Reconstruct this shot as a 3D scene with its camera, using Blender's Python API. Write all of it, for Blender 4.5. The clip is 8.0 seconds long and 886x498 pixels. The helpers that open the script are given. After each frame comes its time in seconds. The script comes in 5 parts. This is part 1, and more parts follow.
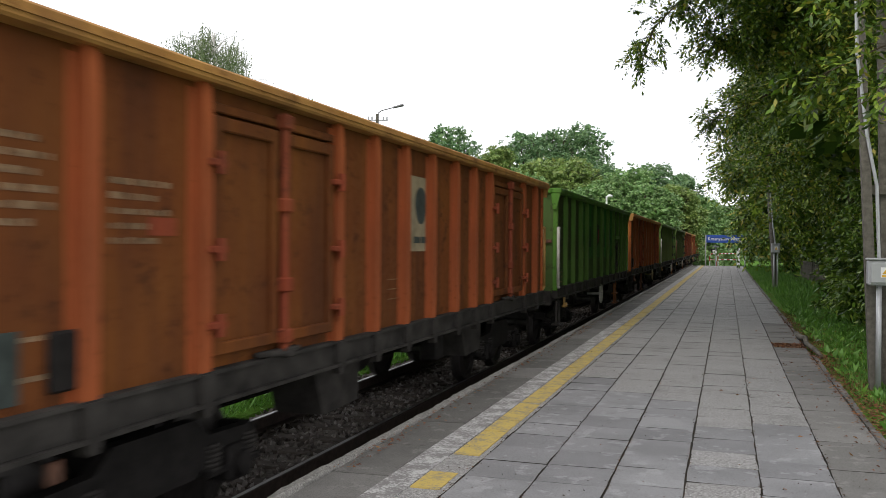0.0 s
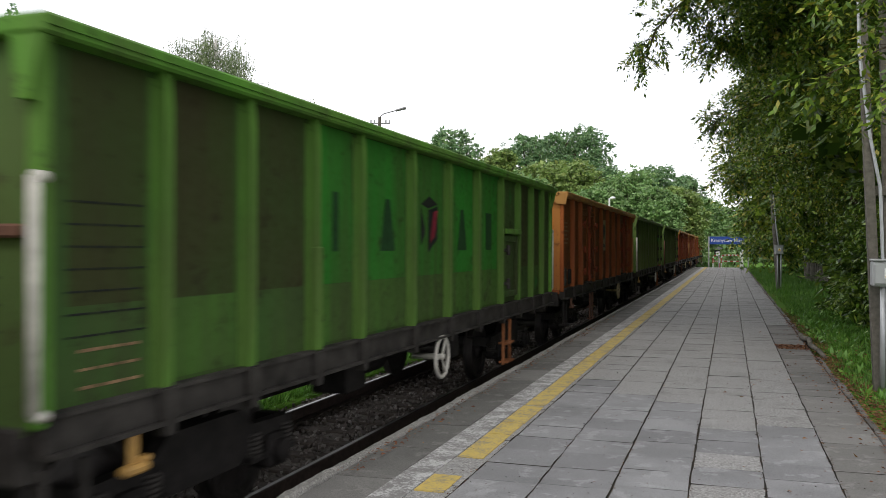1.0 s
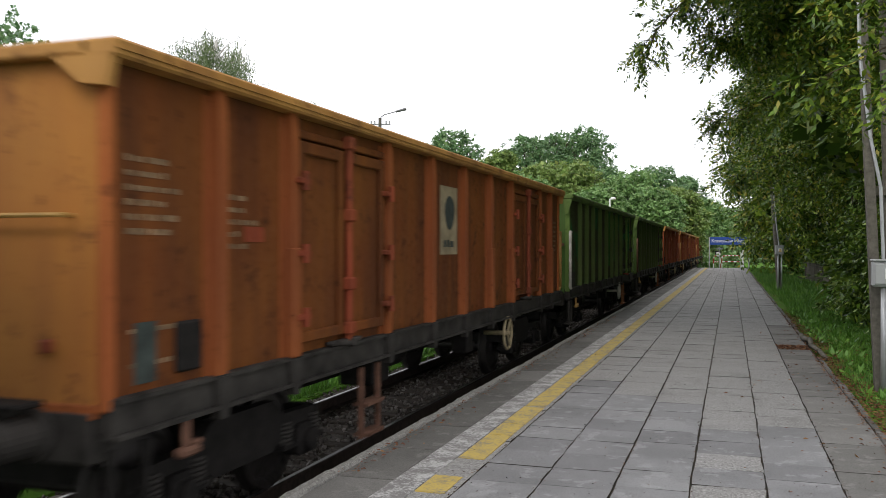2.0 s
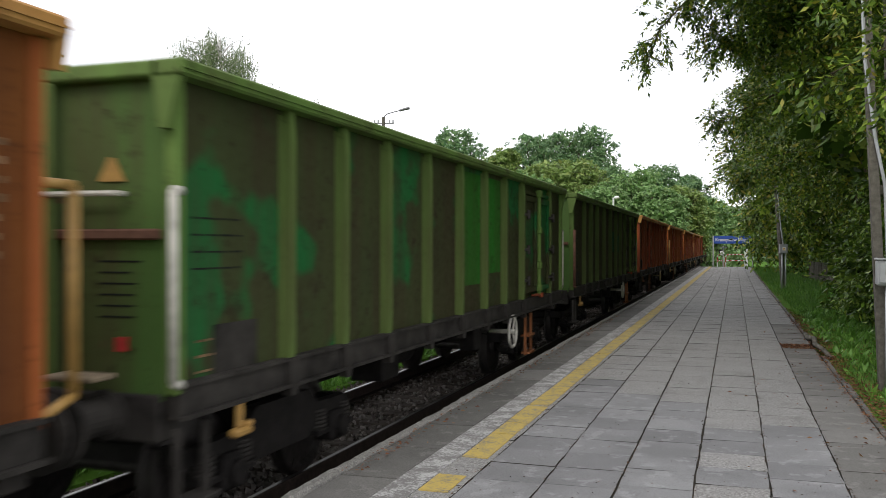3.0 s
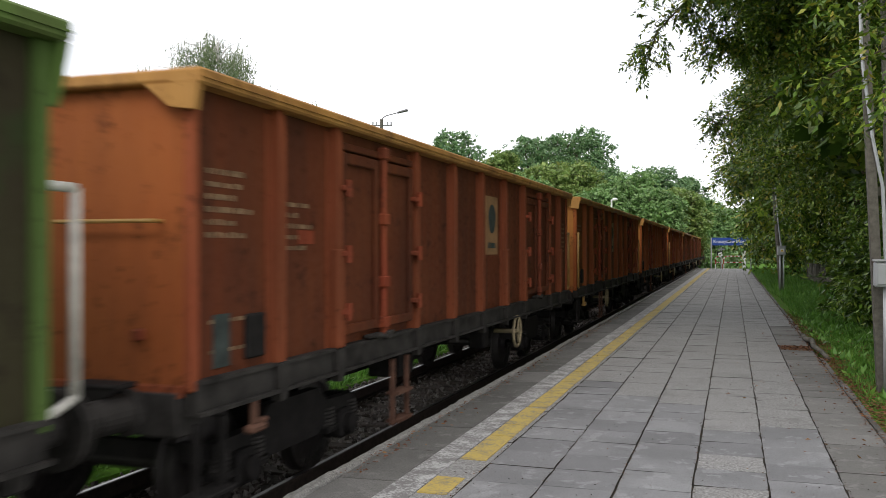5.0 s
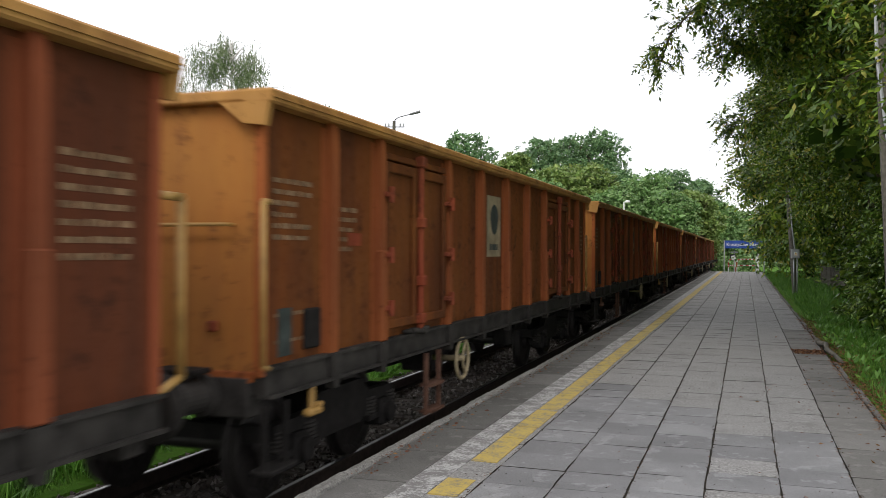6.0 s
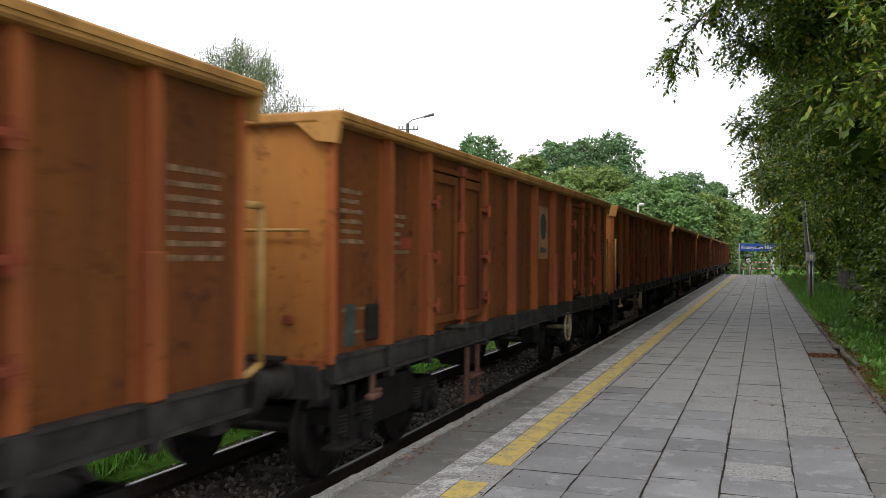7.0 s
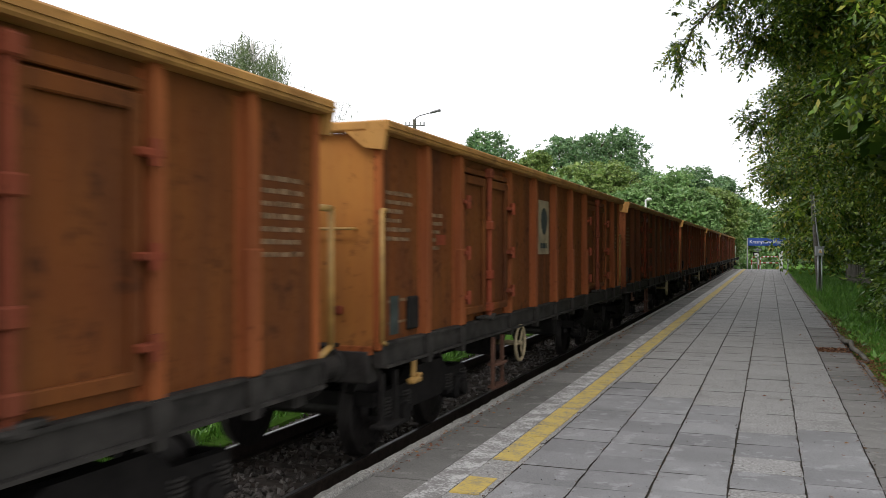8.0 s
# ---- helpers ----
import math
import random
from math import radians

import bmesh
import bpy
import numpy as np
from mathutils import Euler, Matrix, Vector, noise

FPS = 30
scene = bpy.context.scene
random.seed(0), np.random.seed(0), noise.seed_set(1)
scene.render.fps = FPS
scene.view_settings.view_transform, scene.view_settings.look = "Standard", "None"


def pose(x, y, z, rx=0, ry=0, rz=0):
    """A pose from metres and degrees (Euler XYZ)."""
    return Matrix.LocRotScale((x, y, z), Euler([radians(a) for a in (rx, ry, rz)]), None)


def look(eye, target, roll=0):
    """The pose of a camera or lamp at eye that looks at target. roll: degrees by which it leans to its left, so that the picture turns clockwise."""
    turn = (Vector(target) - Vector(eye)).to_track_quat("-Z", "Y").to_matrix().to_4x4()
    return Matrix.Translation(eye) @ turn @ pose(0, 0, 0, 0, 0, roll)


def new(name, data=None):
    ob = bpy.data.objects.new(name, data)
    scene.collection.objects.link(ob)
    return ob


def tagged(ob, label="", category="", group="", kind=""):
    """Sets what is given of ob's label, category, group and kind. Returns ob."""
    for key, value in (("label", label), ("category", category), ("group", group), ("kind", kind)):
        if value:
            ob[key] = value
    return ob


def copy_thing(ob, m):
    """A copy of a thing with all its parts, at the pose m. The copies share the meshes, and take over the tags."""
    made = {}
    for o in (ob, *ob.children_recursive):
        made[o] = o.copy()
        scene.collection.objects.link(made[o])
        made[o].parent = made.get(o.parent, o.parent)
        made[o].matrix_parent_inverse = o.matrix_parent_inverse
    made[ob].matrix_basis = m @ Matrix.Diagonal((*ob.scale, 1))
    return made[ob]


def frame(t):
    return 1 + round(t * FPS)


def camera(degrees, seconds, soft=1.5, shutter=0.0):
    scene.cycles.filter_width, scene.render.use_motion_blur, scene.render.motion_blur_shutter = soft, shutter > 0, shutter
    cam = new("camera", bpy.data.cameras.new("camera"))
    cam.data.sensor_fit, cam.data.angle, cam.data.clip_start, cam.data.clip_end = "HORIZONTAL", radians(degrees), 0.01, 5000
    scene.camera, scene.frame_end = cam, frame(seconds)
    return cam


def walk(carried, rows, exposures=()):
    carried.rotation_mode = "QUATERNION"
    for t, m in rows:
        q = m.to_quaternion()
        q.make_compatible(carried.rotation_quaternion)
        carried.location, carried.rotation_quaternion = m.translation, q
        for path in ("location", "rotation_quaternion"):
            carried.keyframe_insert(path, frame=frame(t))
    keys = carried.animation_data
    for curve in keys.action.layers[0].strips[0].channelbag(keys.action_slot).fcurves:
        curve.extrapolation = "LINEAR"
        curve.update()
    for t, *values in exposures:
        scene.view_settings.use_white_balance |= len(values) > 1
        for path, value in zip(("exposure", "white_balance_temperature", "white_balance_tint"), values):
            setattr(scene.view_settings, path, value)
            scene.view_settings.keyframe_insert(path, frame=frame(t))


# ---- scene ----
# The camera stands on the platform at the origin; y runs along the track, x to the right, z = 0 is the paving.
EYE_Z = 1.70
cam = camera(53.66, 8.0, soft=0.75, shutter=0.22)
PATH = [  # seconds, yaw, pitch, roll
    (0.0, 17.96, -0.31, -0.42), (0.5, 18.13, -0.21, -0.31), (1.0, 18.15, -0.13, -0.18), (1.5, 18.09, -0.06, -0.11),
    (3.0, 18.41, -0.14, -0.07), (3.5, 18.33, -0.17, -0.10), (4.0, 18.15, -0.09, 0.00), (4.5, 18.12, -0.04, 0.04),
    (6.0, 19.07, 0.10, -0.28), (6.5, 19.45, 0.20, -0.35), (7.0, 19.95, 0.26, -0.36), (7.5, 20.29, 0.17, -0.27),
    (8.0, 20.43, -0.01, -0.10)]
walk(cam, [(t, pose(0, 0, EYE_Z, 90 + p, r, y)) for t, y, p, r in PATH])

# ---- sky and sun: bright overcast with thin blue gaps ----
SUN_EL, SUN_AZ = 45.0, 181.0
world = bpy.data.worlds.new("overcast_sky")
scene.world = world
world.use_nodes = True
wn, wl = world.node_tree.nodes, world.node_tree.links
wn.clear()
w_out, w_bg = wn.new("ShaderNodeOutputWorld"), wn.new("ShaderNodeBackground")
w_sky = wn.new("ShaderNodeTexSky")
w_sky.sky_type, w_sky.sun_disc = "NISHITA", False
w_sky.sun_elevation, w_sky.sun_rotation = radians(SUN_EL), radians(SUN_AZ)
w_gain = wn.new("ShaderNodeVectorMath")
w_gain.operation = "SCALE"
w_gain.inputs["Scale"].default_value = 0.12
w_noise, w_ramp, w_mix, w_tc = (wn.new("ShaderNodeTexNoise"), wn.new("ShaderNodeValToRGB"), wn.new("ShaderNodeMixRGB"),
                                wn.new("ShaderNodeTexCoord"))
w_noise.inputs["Scale"].default_value, w_noise.inputs["Detail"].default_value = 3.0, 6.0
w_ramp.color_ramp.elements[0].position, w_ramp.color_ramp.elements[0].color = 0.30, (0.72, 0.72, 0.72, 1)
w_ramp.color_ramp.elements[1].position, w_ramp.color_ramp.elements[1].color = 0.48, (1, 1, 1, 1)
w_mix.inputs["Color2"].default_value = (1.01, 1.01, 1.06, 1)
wl.new(w_tc.outputs["Generated"], w_noise.inputs["Vector"])
wl.new(w_noise.outputs["Fac"], w_ramp.inputs["Fac"])
wl.new(w_sky.outputs["Color"], w_gain.inputs[0])
wl.new(w_gain.outputs["Vector"], w_mix.inputs["Color1"])
wl.new(w_ramp.outputs["Color"], w_mix.inputs["Fac"])
wl.new(w_mix.outputs["Color"], w_bg.inputs["Color"])
wl.new(w_bg.outputs["Background"], w_out.inputs["Surface"])
w_bg.inputs["Strength"].default_value = 1.0
sun = new("sun", bpy.data.lights.new("sun", "SUN"))
sun.data.energy, sun.data.angle, sun.data.color = 0.8, radians(24), (1.0, 0.94, 0.86)
# the light comes from behind the camera
SUN_FROM = Vector((-0.02, -0.70, 0.71))
sun.matrix_world = look(SUN_FROM * 50, (0, 0, 0))
scene.view_settings.exposure = 0.54


# ---- materials ----
def material(name):
    m = bpy.data.materials.new(name)
    m.use_nodes = True
    n, l = m.node_tree.nodes, m.node_tree.links
    return m, n, l, n["Principled BSDF"]


def ramp_node(n, stops):
    r = n.new("ShaderNodeValToRGB")
    e = r.color_ramp.elements
    while len(e) < len(stops):
        e.new(0.5)
    for el, (p, c) in zip(e, stops):
        el.position, el.color = p, (*c, 1)
    return r


def noise_node(n, l, scale, detail=5.0, rough=0.6, stretch=None, coords="Object"):
    tc = n.new("ShaderNodeTexCoord")
    t = n.new("ShaderNodeTexNoise")
    t.inputs["Scale"].default_value, t.inputs["Detail"].default_value, t.inputs["Roughness"].default_value = scale, detail, rough
    if stretch:
        mp = n.new("ShaderNodeMapping")
        mp.inputs["Scale"].default_value = stretch
        l.new(tc.outputs[coords], mp.inputs["Vector"])
        l.new(mp.outputs["Vector"], t.inputs["Vector"])
    else:
        l.new(tc.outputs[coords], t.inputs["Vector"])
    return t


def mix_node(n, l, fac, a, b, mode="MIX"):
    m = n.new("ShaderNodeMixRGB")
    m.blend_type = mode
    for sock, v in (("Fac", fac), ("Color1", a), ("Color2", b)):
        if isinstance(v, (int, float)):
            m.inputs[sock].default_value = v
        elif isinstance(v, tuple):
            m.inputs[sock].default_value = (*v, 1)
        else:
            l.new(v, m.inputs[sock])
    return m.outputs["Color"]


def bump_to(n, l, bsdf, height, strength, distance=0.01):
    b = n.new("ShaderNodeBump")
    b.inputs["Strength"].default_value, b.inputs["Distance"].default_value = strength, distance
    l.new(height, b.inputs["Height"])
    l.new(b.outputs["Normal"], bsdf.inputs["Normal"])


def worn_paint(name, base, faded, dirt, rough=0.66, patch=None, patch_at=(0.56, 0.62), patch_scale=0.9):
    """Old wagon paint: fading in large clouds, streaks of dirt running down, specks of rust; patch: fresher paint laid in blotches."""
    m, n, l, b = material(name)
    big = noise_node(n, l, 0.7, 4, 0.6)
    col = mix_node(n, l, ramp_node_out(n, l, big, [(0.35, (0, 0, 0)), (0.7, (1, 1, 1))]), base, faded)
    if patch:
        pn = noise_node(n, l, patch_scale, 3, 0.55)
        col = mix_node(n, l, ramp_node_out(n, l, pn, [(patch_at[0], (0, 0, 0)), (patch_at[1], (1, 1, 1))]), col, patch)
    streak = noise_node(n, l, 2.2, 6, 0.65, (1.0, 1.0, 0.12))
    col = mix_node(n, l, ramp_node_out(n, l, streak, [(0.38, (0, 0, 0)), (0.70, (0.85, 0.85, 0.85))]), col, dirt)
    blot = noise_node(n, l, 3.5, 7, 0.72)
    col = mix_node(n, l, ramp_node_out(n, l, blot, [(0.57, (0, 0, 0)), (0.64, (0.6, 0.6, 0.6))]), col, tuple(c * 0.6 for c in dirt))
    speck = noise_node(n, l, 14, 6, 0.7)
    col = mix_node(n, l, ramp_node_out(n, l, speck, [(0.60, (0, 0, 0)), (0.72, (0.8, 0.8, 0.8))]), col, tuple(c * 0.45 for c in dirt))
    l.new(col, b.inputs["Base Color"])
    l.new(ramp_node_out(n, l, speck, [(0.3, (rough - 0.05,) * 3), (0.75, (rough + 0.2,) * 3)]), b.inputs["Roughness"])
    b.inputs["Specular IOR Level"].default_value = 0.18
    bump_to(n, l, b, speck.outputs["Fac"], 0.25, 0.006)
    return m


def ramp_node_out(n, l, tex, stops, output="Fac"):
    r = ramp_node(n, stops)
    l.new(tex.outputs[output], r.inputs["Fac"])
    return r.outputs["Color"]


def plain(name, colour, rough=0.6, metal=0.0, vary=0.25, scale=9.0, bump=0.15, glow=0.0):
    m, n, l, b = material(name)
    t = noise_node(n, l, scale, 5, 0.65)
    lo, hi = tuple(c * (1 - vary) for c in colour), tuple(min(1, c * (1 + vary)) for c in colour)
    l.new(ramp_node_out(n, l, t, [(0.3, lo), (0.7, hi)]), b.inputs["Base Color"])
    b.inputs["Roughness"].default_value, b.inputs["Metallic"].default_value = rough, metal
    b.inputs["Specular IOR Level"].default_value = 0.5 if rough < 0.6 or metal else 0.15
    bump_to(n, l, b, t.outputs["Fac"], bump, 0.004)
    if glow:
        b.inputs["Emission Strength"].default_value = glow
    return m


def leaf_material(name, tones, rough=0.42, through_light=0.14):
    m, n, l, b = material(name)
    g = n.new("ShaderNodeNewGeometry")
    r = ramp_node(n, tones)
    l.new(g.outputs["Random Per Island"], r.inputs["Fac"])
    cloud = noise_node(n, l, 0.55, 2, 0.5)
    col = mix_node(n, l, ramp_node_out(n, l, cloud, [(0.35, (0.75, 0.75, 0.75)), (0.65, (1.2, 1.2, 1.1))]), (0, 0, 0), r.outputs["Color"])
    l.new(col, b.inputs["Base Color"])
    b.inputs["Roughness"].default_value = rough
    b.inputs["Specular IOR Level"].default_value = 0.42
    tr, mx, out = n.new("ShaderNodeBsdfTranslucent"), n.new("ShaderNodeMixShader"), n["Material Output"]
    l.new(col, tr.inputs["Color"])
    mx.inputs["Fac"].default_value = through_light
    l.new(b.outputs["BSDF"], mx.inputs[1])
    l.new(tr.outputs["BSDF"], mx.inputs[2])
    l.new(mx.outputs["Shader"], out.inputs["Surface"])
    return m


def world_noise(n, l, geo, scale, detail, rough):
    t = n.new("ShaderNodeTexNoise")
    t.inputs["Scale"].default_value, t.inputs["Detail"].default_value, t.inputs["Roughness"].default_value = scale, detail, rough
    l.new(geo.outputs["Position"], t.inputs["Vector"])
    return t


def concrete(name, dark, light, crusty, single=True):
    """Weathered paving concrete, each slab with its own tone: damp-dark clouds, pale lime stains, and (crusty, 0 to 1) a broken gritty surface."""
    m, n, l, b = material(name)
    geo, oi = n.new("ShaderNodeNewGeometry"), n.new("ShaderNodeObjectInfo")
    cloud, stain = world_noise(n, l, geo, 0.9, 6, 0.65), world_noise(n, l, geo, 4.5, 10, 0.66)
    fine, grit = world_noise(n, l, geo, 90, 4, 0.7), world_noise(n, l, geo, 44, 8, 0.8)
    patchy = world_noise(n, l, geo, 2.2, 8, 0.72)
    tone = ramp_node(n, [(0.0, dark), (1.0, light)])
    l.new(oi.outputs["Random"] if single else geo.outputs["Random Per Island"], tone.inputs["Fac"])
    col = mix_node(n, l, ramp_node_out(n, l, cloud, [(0.42, (0, 0, 0)), (0.64, (0.5, 0.5, 0.5))]), tone.outputs["Color"], tuple(c * 0.6 for c in dark))
    col = mix_node(n, l, ramp_node_out(n, l, stain, [(0.57, (0, 0, 0)), (0.595, (0.36, 0.36, 0.36)), (0.65, (0.22, 0.22, 0.22))]), col, tuple(min(1, c * 1.55) for c in light))
    broken = ramp_node_out(n, l, grit, [(0.38, tuple(c * 0.45 for c in dark)), (0.48, tuple(c * 1.1 for c in dark)), (0.62, tuple(c * 1.55 for c in light))])
    c0, c1 = (0.62, 0.80) if crusty < 0.5 else (0.36, 0.52)
    col = mix_node(n, l, ramp_node_out(n, l, patchy, [(c0, (crusty * 0.2,) * 3), (c1, (0.3 + crusty * 0.6,) * 3)]), col, broken)
    col = mix_node(n, l, ramp_node_out(n, l, fine, [(0.34, (0.58, 0.58, 0.58)), (0.66, (1.27, 1.27, 1.27))]), (0, 0, 0), col)
    l.new(col, b.inputs["Base Color"])
    b.inputs["Roughness"].default_value = 0.85
    b.inputs["Specular IOR Level"].default_value = 0.25
    bump_to(n, l, b, (grit if crusty > 0.5 else fine).outputs["Fac"], 0.5 if crusty > 0.5 else 0.3, 0.008)
    return m


# panel paint is darker than the posts: shade of the recess put into the colour
ORANGE_SHADED = worn_paint("shaded_orange_wagon_paint", (0.1452, 0.04136, 0.00968), (0.1804, 0.0616, 0.01232), (0.0528, 0.01848, 0.0088))
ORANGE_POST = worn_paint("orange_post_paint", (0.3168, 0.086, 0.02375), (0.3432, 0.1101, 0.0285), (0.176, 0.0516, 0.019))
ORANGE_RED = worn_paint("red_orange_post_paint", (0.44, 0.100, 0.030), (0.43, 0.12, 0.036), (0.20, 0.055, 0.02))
# darker rust paints for the distant wagons, with their shade in the colour
FAR_SHADE_PANEL = worn_paint("shaded_rust_paint", (0.125, 0.036, 0.012), (0.15, 0.048, 0.014), (0.05, 0.02, 0.01))
FAR_SHADE_POST = worn_paint("shaded_rust_post_paint", (0.21, 0.062, 0.022), (0.24, 0.08, 0.026), (0.09, 0.032, 0.014))
# end walls: the sun on them is painted in as a lighter, yellower orange
ORANGE_END_SUNLIT = worn_paint("sunlit_orange_end_paint", (0.3672, 0.14, 0.0322), (0.4212, 0.1938, 0.0437), (0.2376, 0.09375, 0.0322))
RED_PANEL = worn_paint("red_brown_wagon_paint", (0.115, 0.029, 0.011), (0.14, 0.040, 0.014), (0.050, 0.018, 0.010))
RED_BROWN_POST = worn_paint("red_brown_post_paint", (0.27, 0.064, 0.026), (0.29, 0.080, 0.030), (0.14, 0.042, 0.018))
RED_POST = worn_paint("red_oxide_paint", (0.24, 0.045, 0.020), (0.27, 0.065, 0.025), (0.09, 0.03, 0.016))
RIM_OCHRE = worn_paint("ochre_rim_paint", (0.42, 0.21, 0.055), (0.46, 0.25, 0.08), (0.22, 0.10, 0.035))
GREEN = worn_paint("green_wagon_paint", (0.030, 0.070, 0.016), (0.045, 0.095, 0.018), (0.035, 0.035, 0.016), patch=(0.016, 0.14, 0.022), patch_at=(0.56, 0.64), patch_scale=0.8)
GREEN_POST = worn_paint("green_post_paint", (0.075, 0.22, 0.025), (0.12, 0.25, 0.04), (0.06, 0.09, 0.025))
MOSS = worn_paint("mottled_green_paint", (0.0352, 0.044, 0.01584), (0.04576, 0.05984, 0.01936), (0.0396, 0.02464, 0.01408), patch=(0.0088, 0.1232, 0.0308), patch_at=(0.52, 0.57), patch_scale=0.9)
MOSS_POST = worn_paint("olive_post_paint", (0.105, 0.185, 0.042), (0.13, 0.21, 0.052), (0.075, 0.085, 0.03))
OLIVE_POST = worn_paint("olive_post_paint", (0.07092, 0.1248, 0.02835), (0.08775, 0.1418, 0.0351), (0.05058, 0.05742, 0.02025))
GREEN_END = worn_paint("rust_spotted_green_paint", (0.060, 0.125, 0.028), (0.085, 0.150, 0.040), (0.060, 0.045, 0.022), patch=(0.13, 0.045, 0.03), patch_at=(0.68, 0.70), patch_scale=3.2)
OLIVE = worn_paint("olive_wagon_paint", (0.0368, 0.035, 0.0153), (0.0496, 0.0504, 0.0204), (0.0288, 0.0168, 0.0119), patch=(0.032, 0.0665, 0.0153), patch_at=(0.64, 0.68), patch_scale=1.2)
SOLE = plain("black_underframe_paint", (0.033, 0.030, 0.027), 0.75, 0.0, 0.6, 4)
GRIME = plain("oily_grime", (0.014, 0.0125, 0.0115), 0.75, 0.0, 0.5, 8)
WHEEL_STEEL = plain("wheel_steel", (0.05, 0.045, 0.042), 0.5, 0.6, 0.4, 12)
YELLOW_PAINT = plain("yellow_handle_paint", (0.33, 0.19, 0.05), 0.55, 0, 0.25)
RUST_BROWN = plain("rusty_brown_steel", (0.12, 0.062, 0.042), 0.75, 0, 0.4, 9)
WHITE_PAINT = plain("white_handle_paint", (0.46, 0.44, 0.39), 0.55, 0, 0.3)
STENCIL = plain("faded_white_stencil", (0.19, 0.118, 0.066), 0.7, 0, 0.75, 13)
WOOD_STEP = plain("worn_step_wood", (0.24, 0.19, 0.13), 0.8, 0, 0.35, 12)
LETTER_GREEN = plain("dark_green_lettering", (0.011, 0.040, 0.012), 0.7, 0, 0.3, 10)
EMBLEM_RED = plain("dull_emblem_red", (0.16, 0.016, 0.028), 0.7, 0, 0.3, 9)
GRIMY_GREEN = worn_paint("grimy_green_paint", (0.032, 0.040, 0.011), (0.026, 0.052, 0.010), (0.030, 0.022, 0.011))
STENCIL_DARK = plain("black_stencil", (0.012, 0.014, 0.012), 0.7, 0, 0.3, 10)
PLACARD = plain("weathered_white_placard", (0.27, 0.22, 0.14), 0.7, 0, 0.4, 3)
PLACARD_FADED = plain("faded_brown_placard", (0.27, 0.155, 0.075), 0.75, 0, 0.3, 5)
HANDWHEEL_PAINT = plain("chipped_beige_paint", (0.30, 0.245, 0.15), 0.65, 0, 0.35, 14)
PLACARD_BLUE = plain("faded_placard_blue", (0.045, 0.055, 0.05), 0.7, 0, 0.4, 6)
RED_PAINT = plain("red_paint", (0.45, 0.03, 0.03), 0.5, 0, 0.2)
FRESH_GREEN = worn_paint("fresh_green_paint", (0.016, 0.136, 0.012), (0.024, 0.166, 0.017), (0.038, 0.060, 0.014))
LOWER_GREEN = worn_paint("lower_green_paint", (0.040, 0.105, 0.016), (0.055, 0.125, 0.020), (0.035, 0.040, 0.016))
STEP_RUST = plain("orange_rust_step", (0.22, 0.085, 0.035), 0.7, 0, 0.35, 9)
TEAL_PATCH = plain("teal_patch_paint", (0.006, 0.062, 0.026), 0.7, 0, 0.2, 4)
EDGE_NOSE = concrete("edge_nose_concrete", (0.20, 0.195, 0.18), (0.29, 0.28, 0.26), 0.6)
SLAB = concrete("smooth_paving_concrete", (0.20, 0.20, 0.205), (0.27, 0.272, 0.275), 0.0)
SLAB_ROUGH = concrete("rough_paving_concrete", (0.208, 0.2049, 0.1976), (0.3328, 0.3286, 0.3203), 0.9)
# rough slab tones lifted, so the far paving's brightness is partly in the colour
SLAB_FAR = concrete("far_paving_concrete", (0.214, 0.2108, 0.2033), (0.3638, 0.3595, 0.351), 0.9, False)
SLAB_SOILED = concrete("soil_stained_paving_concrete", (0.15, 0.146, 0.136), (0.22, 0.215, 0.204), 0.45)
EDGE_STONE = concrete("edge_concrete", (0.11, 0.108, 0.10), (0.19, 0.185, 0.175), 0.35)
JOINT_SOIL = plain("joint_soil", (0.030, 0.028, 0.022), 0.95, 0, 0.5, 30, 0.5)
RAIL_STEEL = plain("rusty_rail", (0.06, 0.045, 0.038), 0.6, 0.5, 0.4, 12)
RAIL_TOP = plain("polished_rail_head", (0.24, 0.235, 0.23), 0.38, 1.0, 0.12, 20, 0.05)
SLEEPER = plain("old_sleeper_wood", (0.075, 0.062, 0.052), 0.9, 0, 0.4, 7, 0.5)
BALLAST = plain("ballast_stone", (0.13, 0.115, 0.10), 0.9, 0, 0.5, 40, 0.6)
POLE_CONCRETE = plain("pole_concrete", (0.13, 0.12, 0.10), 0.9, 0, 0.35, 14, 0.5)
GALVANISED = plain("galvanised_steel", (0.42, 0.43, 0.44), 0.45, 0.4, 0.12, 10, 0.05)
CABINET_GREY = plain("grey_cabinet_paint", (0.38, 0.39, 0.39), 0.5, 0, 0.08, 4, 0.05)
SIGN_BLUE = plain("sign_blue", (0.02, 0.07, 0.32), 0.4, 0, 0.1, 3, 0.02)
SIGN_WHITE = plain("sign_white", (0.80, 0.80, 0.80), 0.45, 0, 0.04, 3, 0.02)
BARK = plain("bark", (0.09, 0.07, 0.05), 0.95, 0, 0.5, 14, 0.9)
BIRCH_BARK = plain("birch_bark", (0.5, 0.48, 0.44), 0.85, 0, 0.5, 6, 0.4)
LAMP_GREY = plain("lamp_grey", (0.12, 0.12, 0.125), 0.5, 0.2, 0.15)
WIRE = plain("black_cable", (0.02, 0.02, 0.02), 0.6)
# ramp ends spread apart: dark leaves imitate shaded gaps, pale ones highlights
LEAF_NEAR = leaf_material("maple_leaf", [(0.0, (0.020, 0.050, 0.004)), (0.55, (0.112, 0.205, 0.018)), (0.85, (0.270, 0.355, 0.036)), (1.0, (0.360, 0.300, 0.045))])
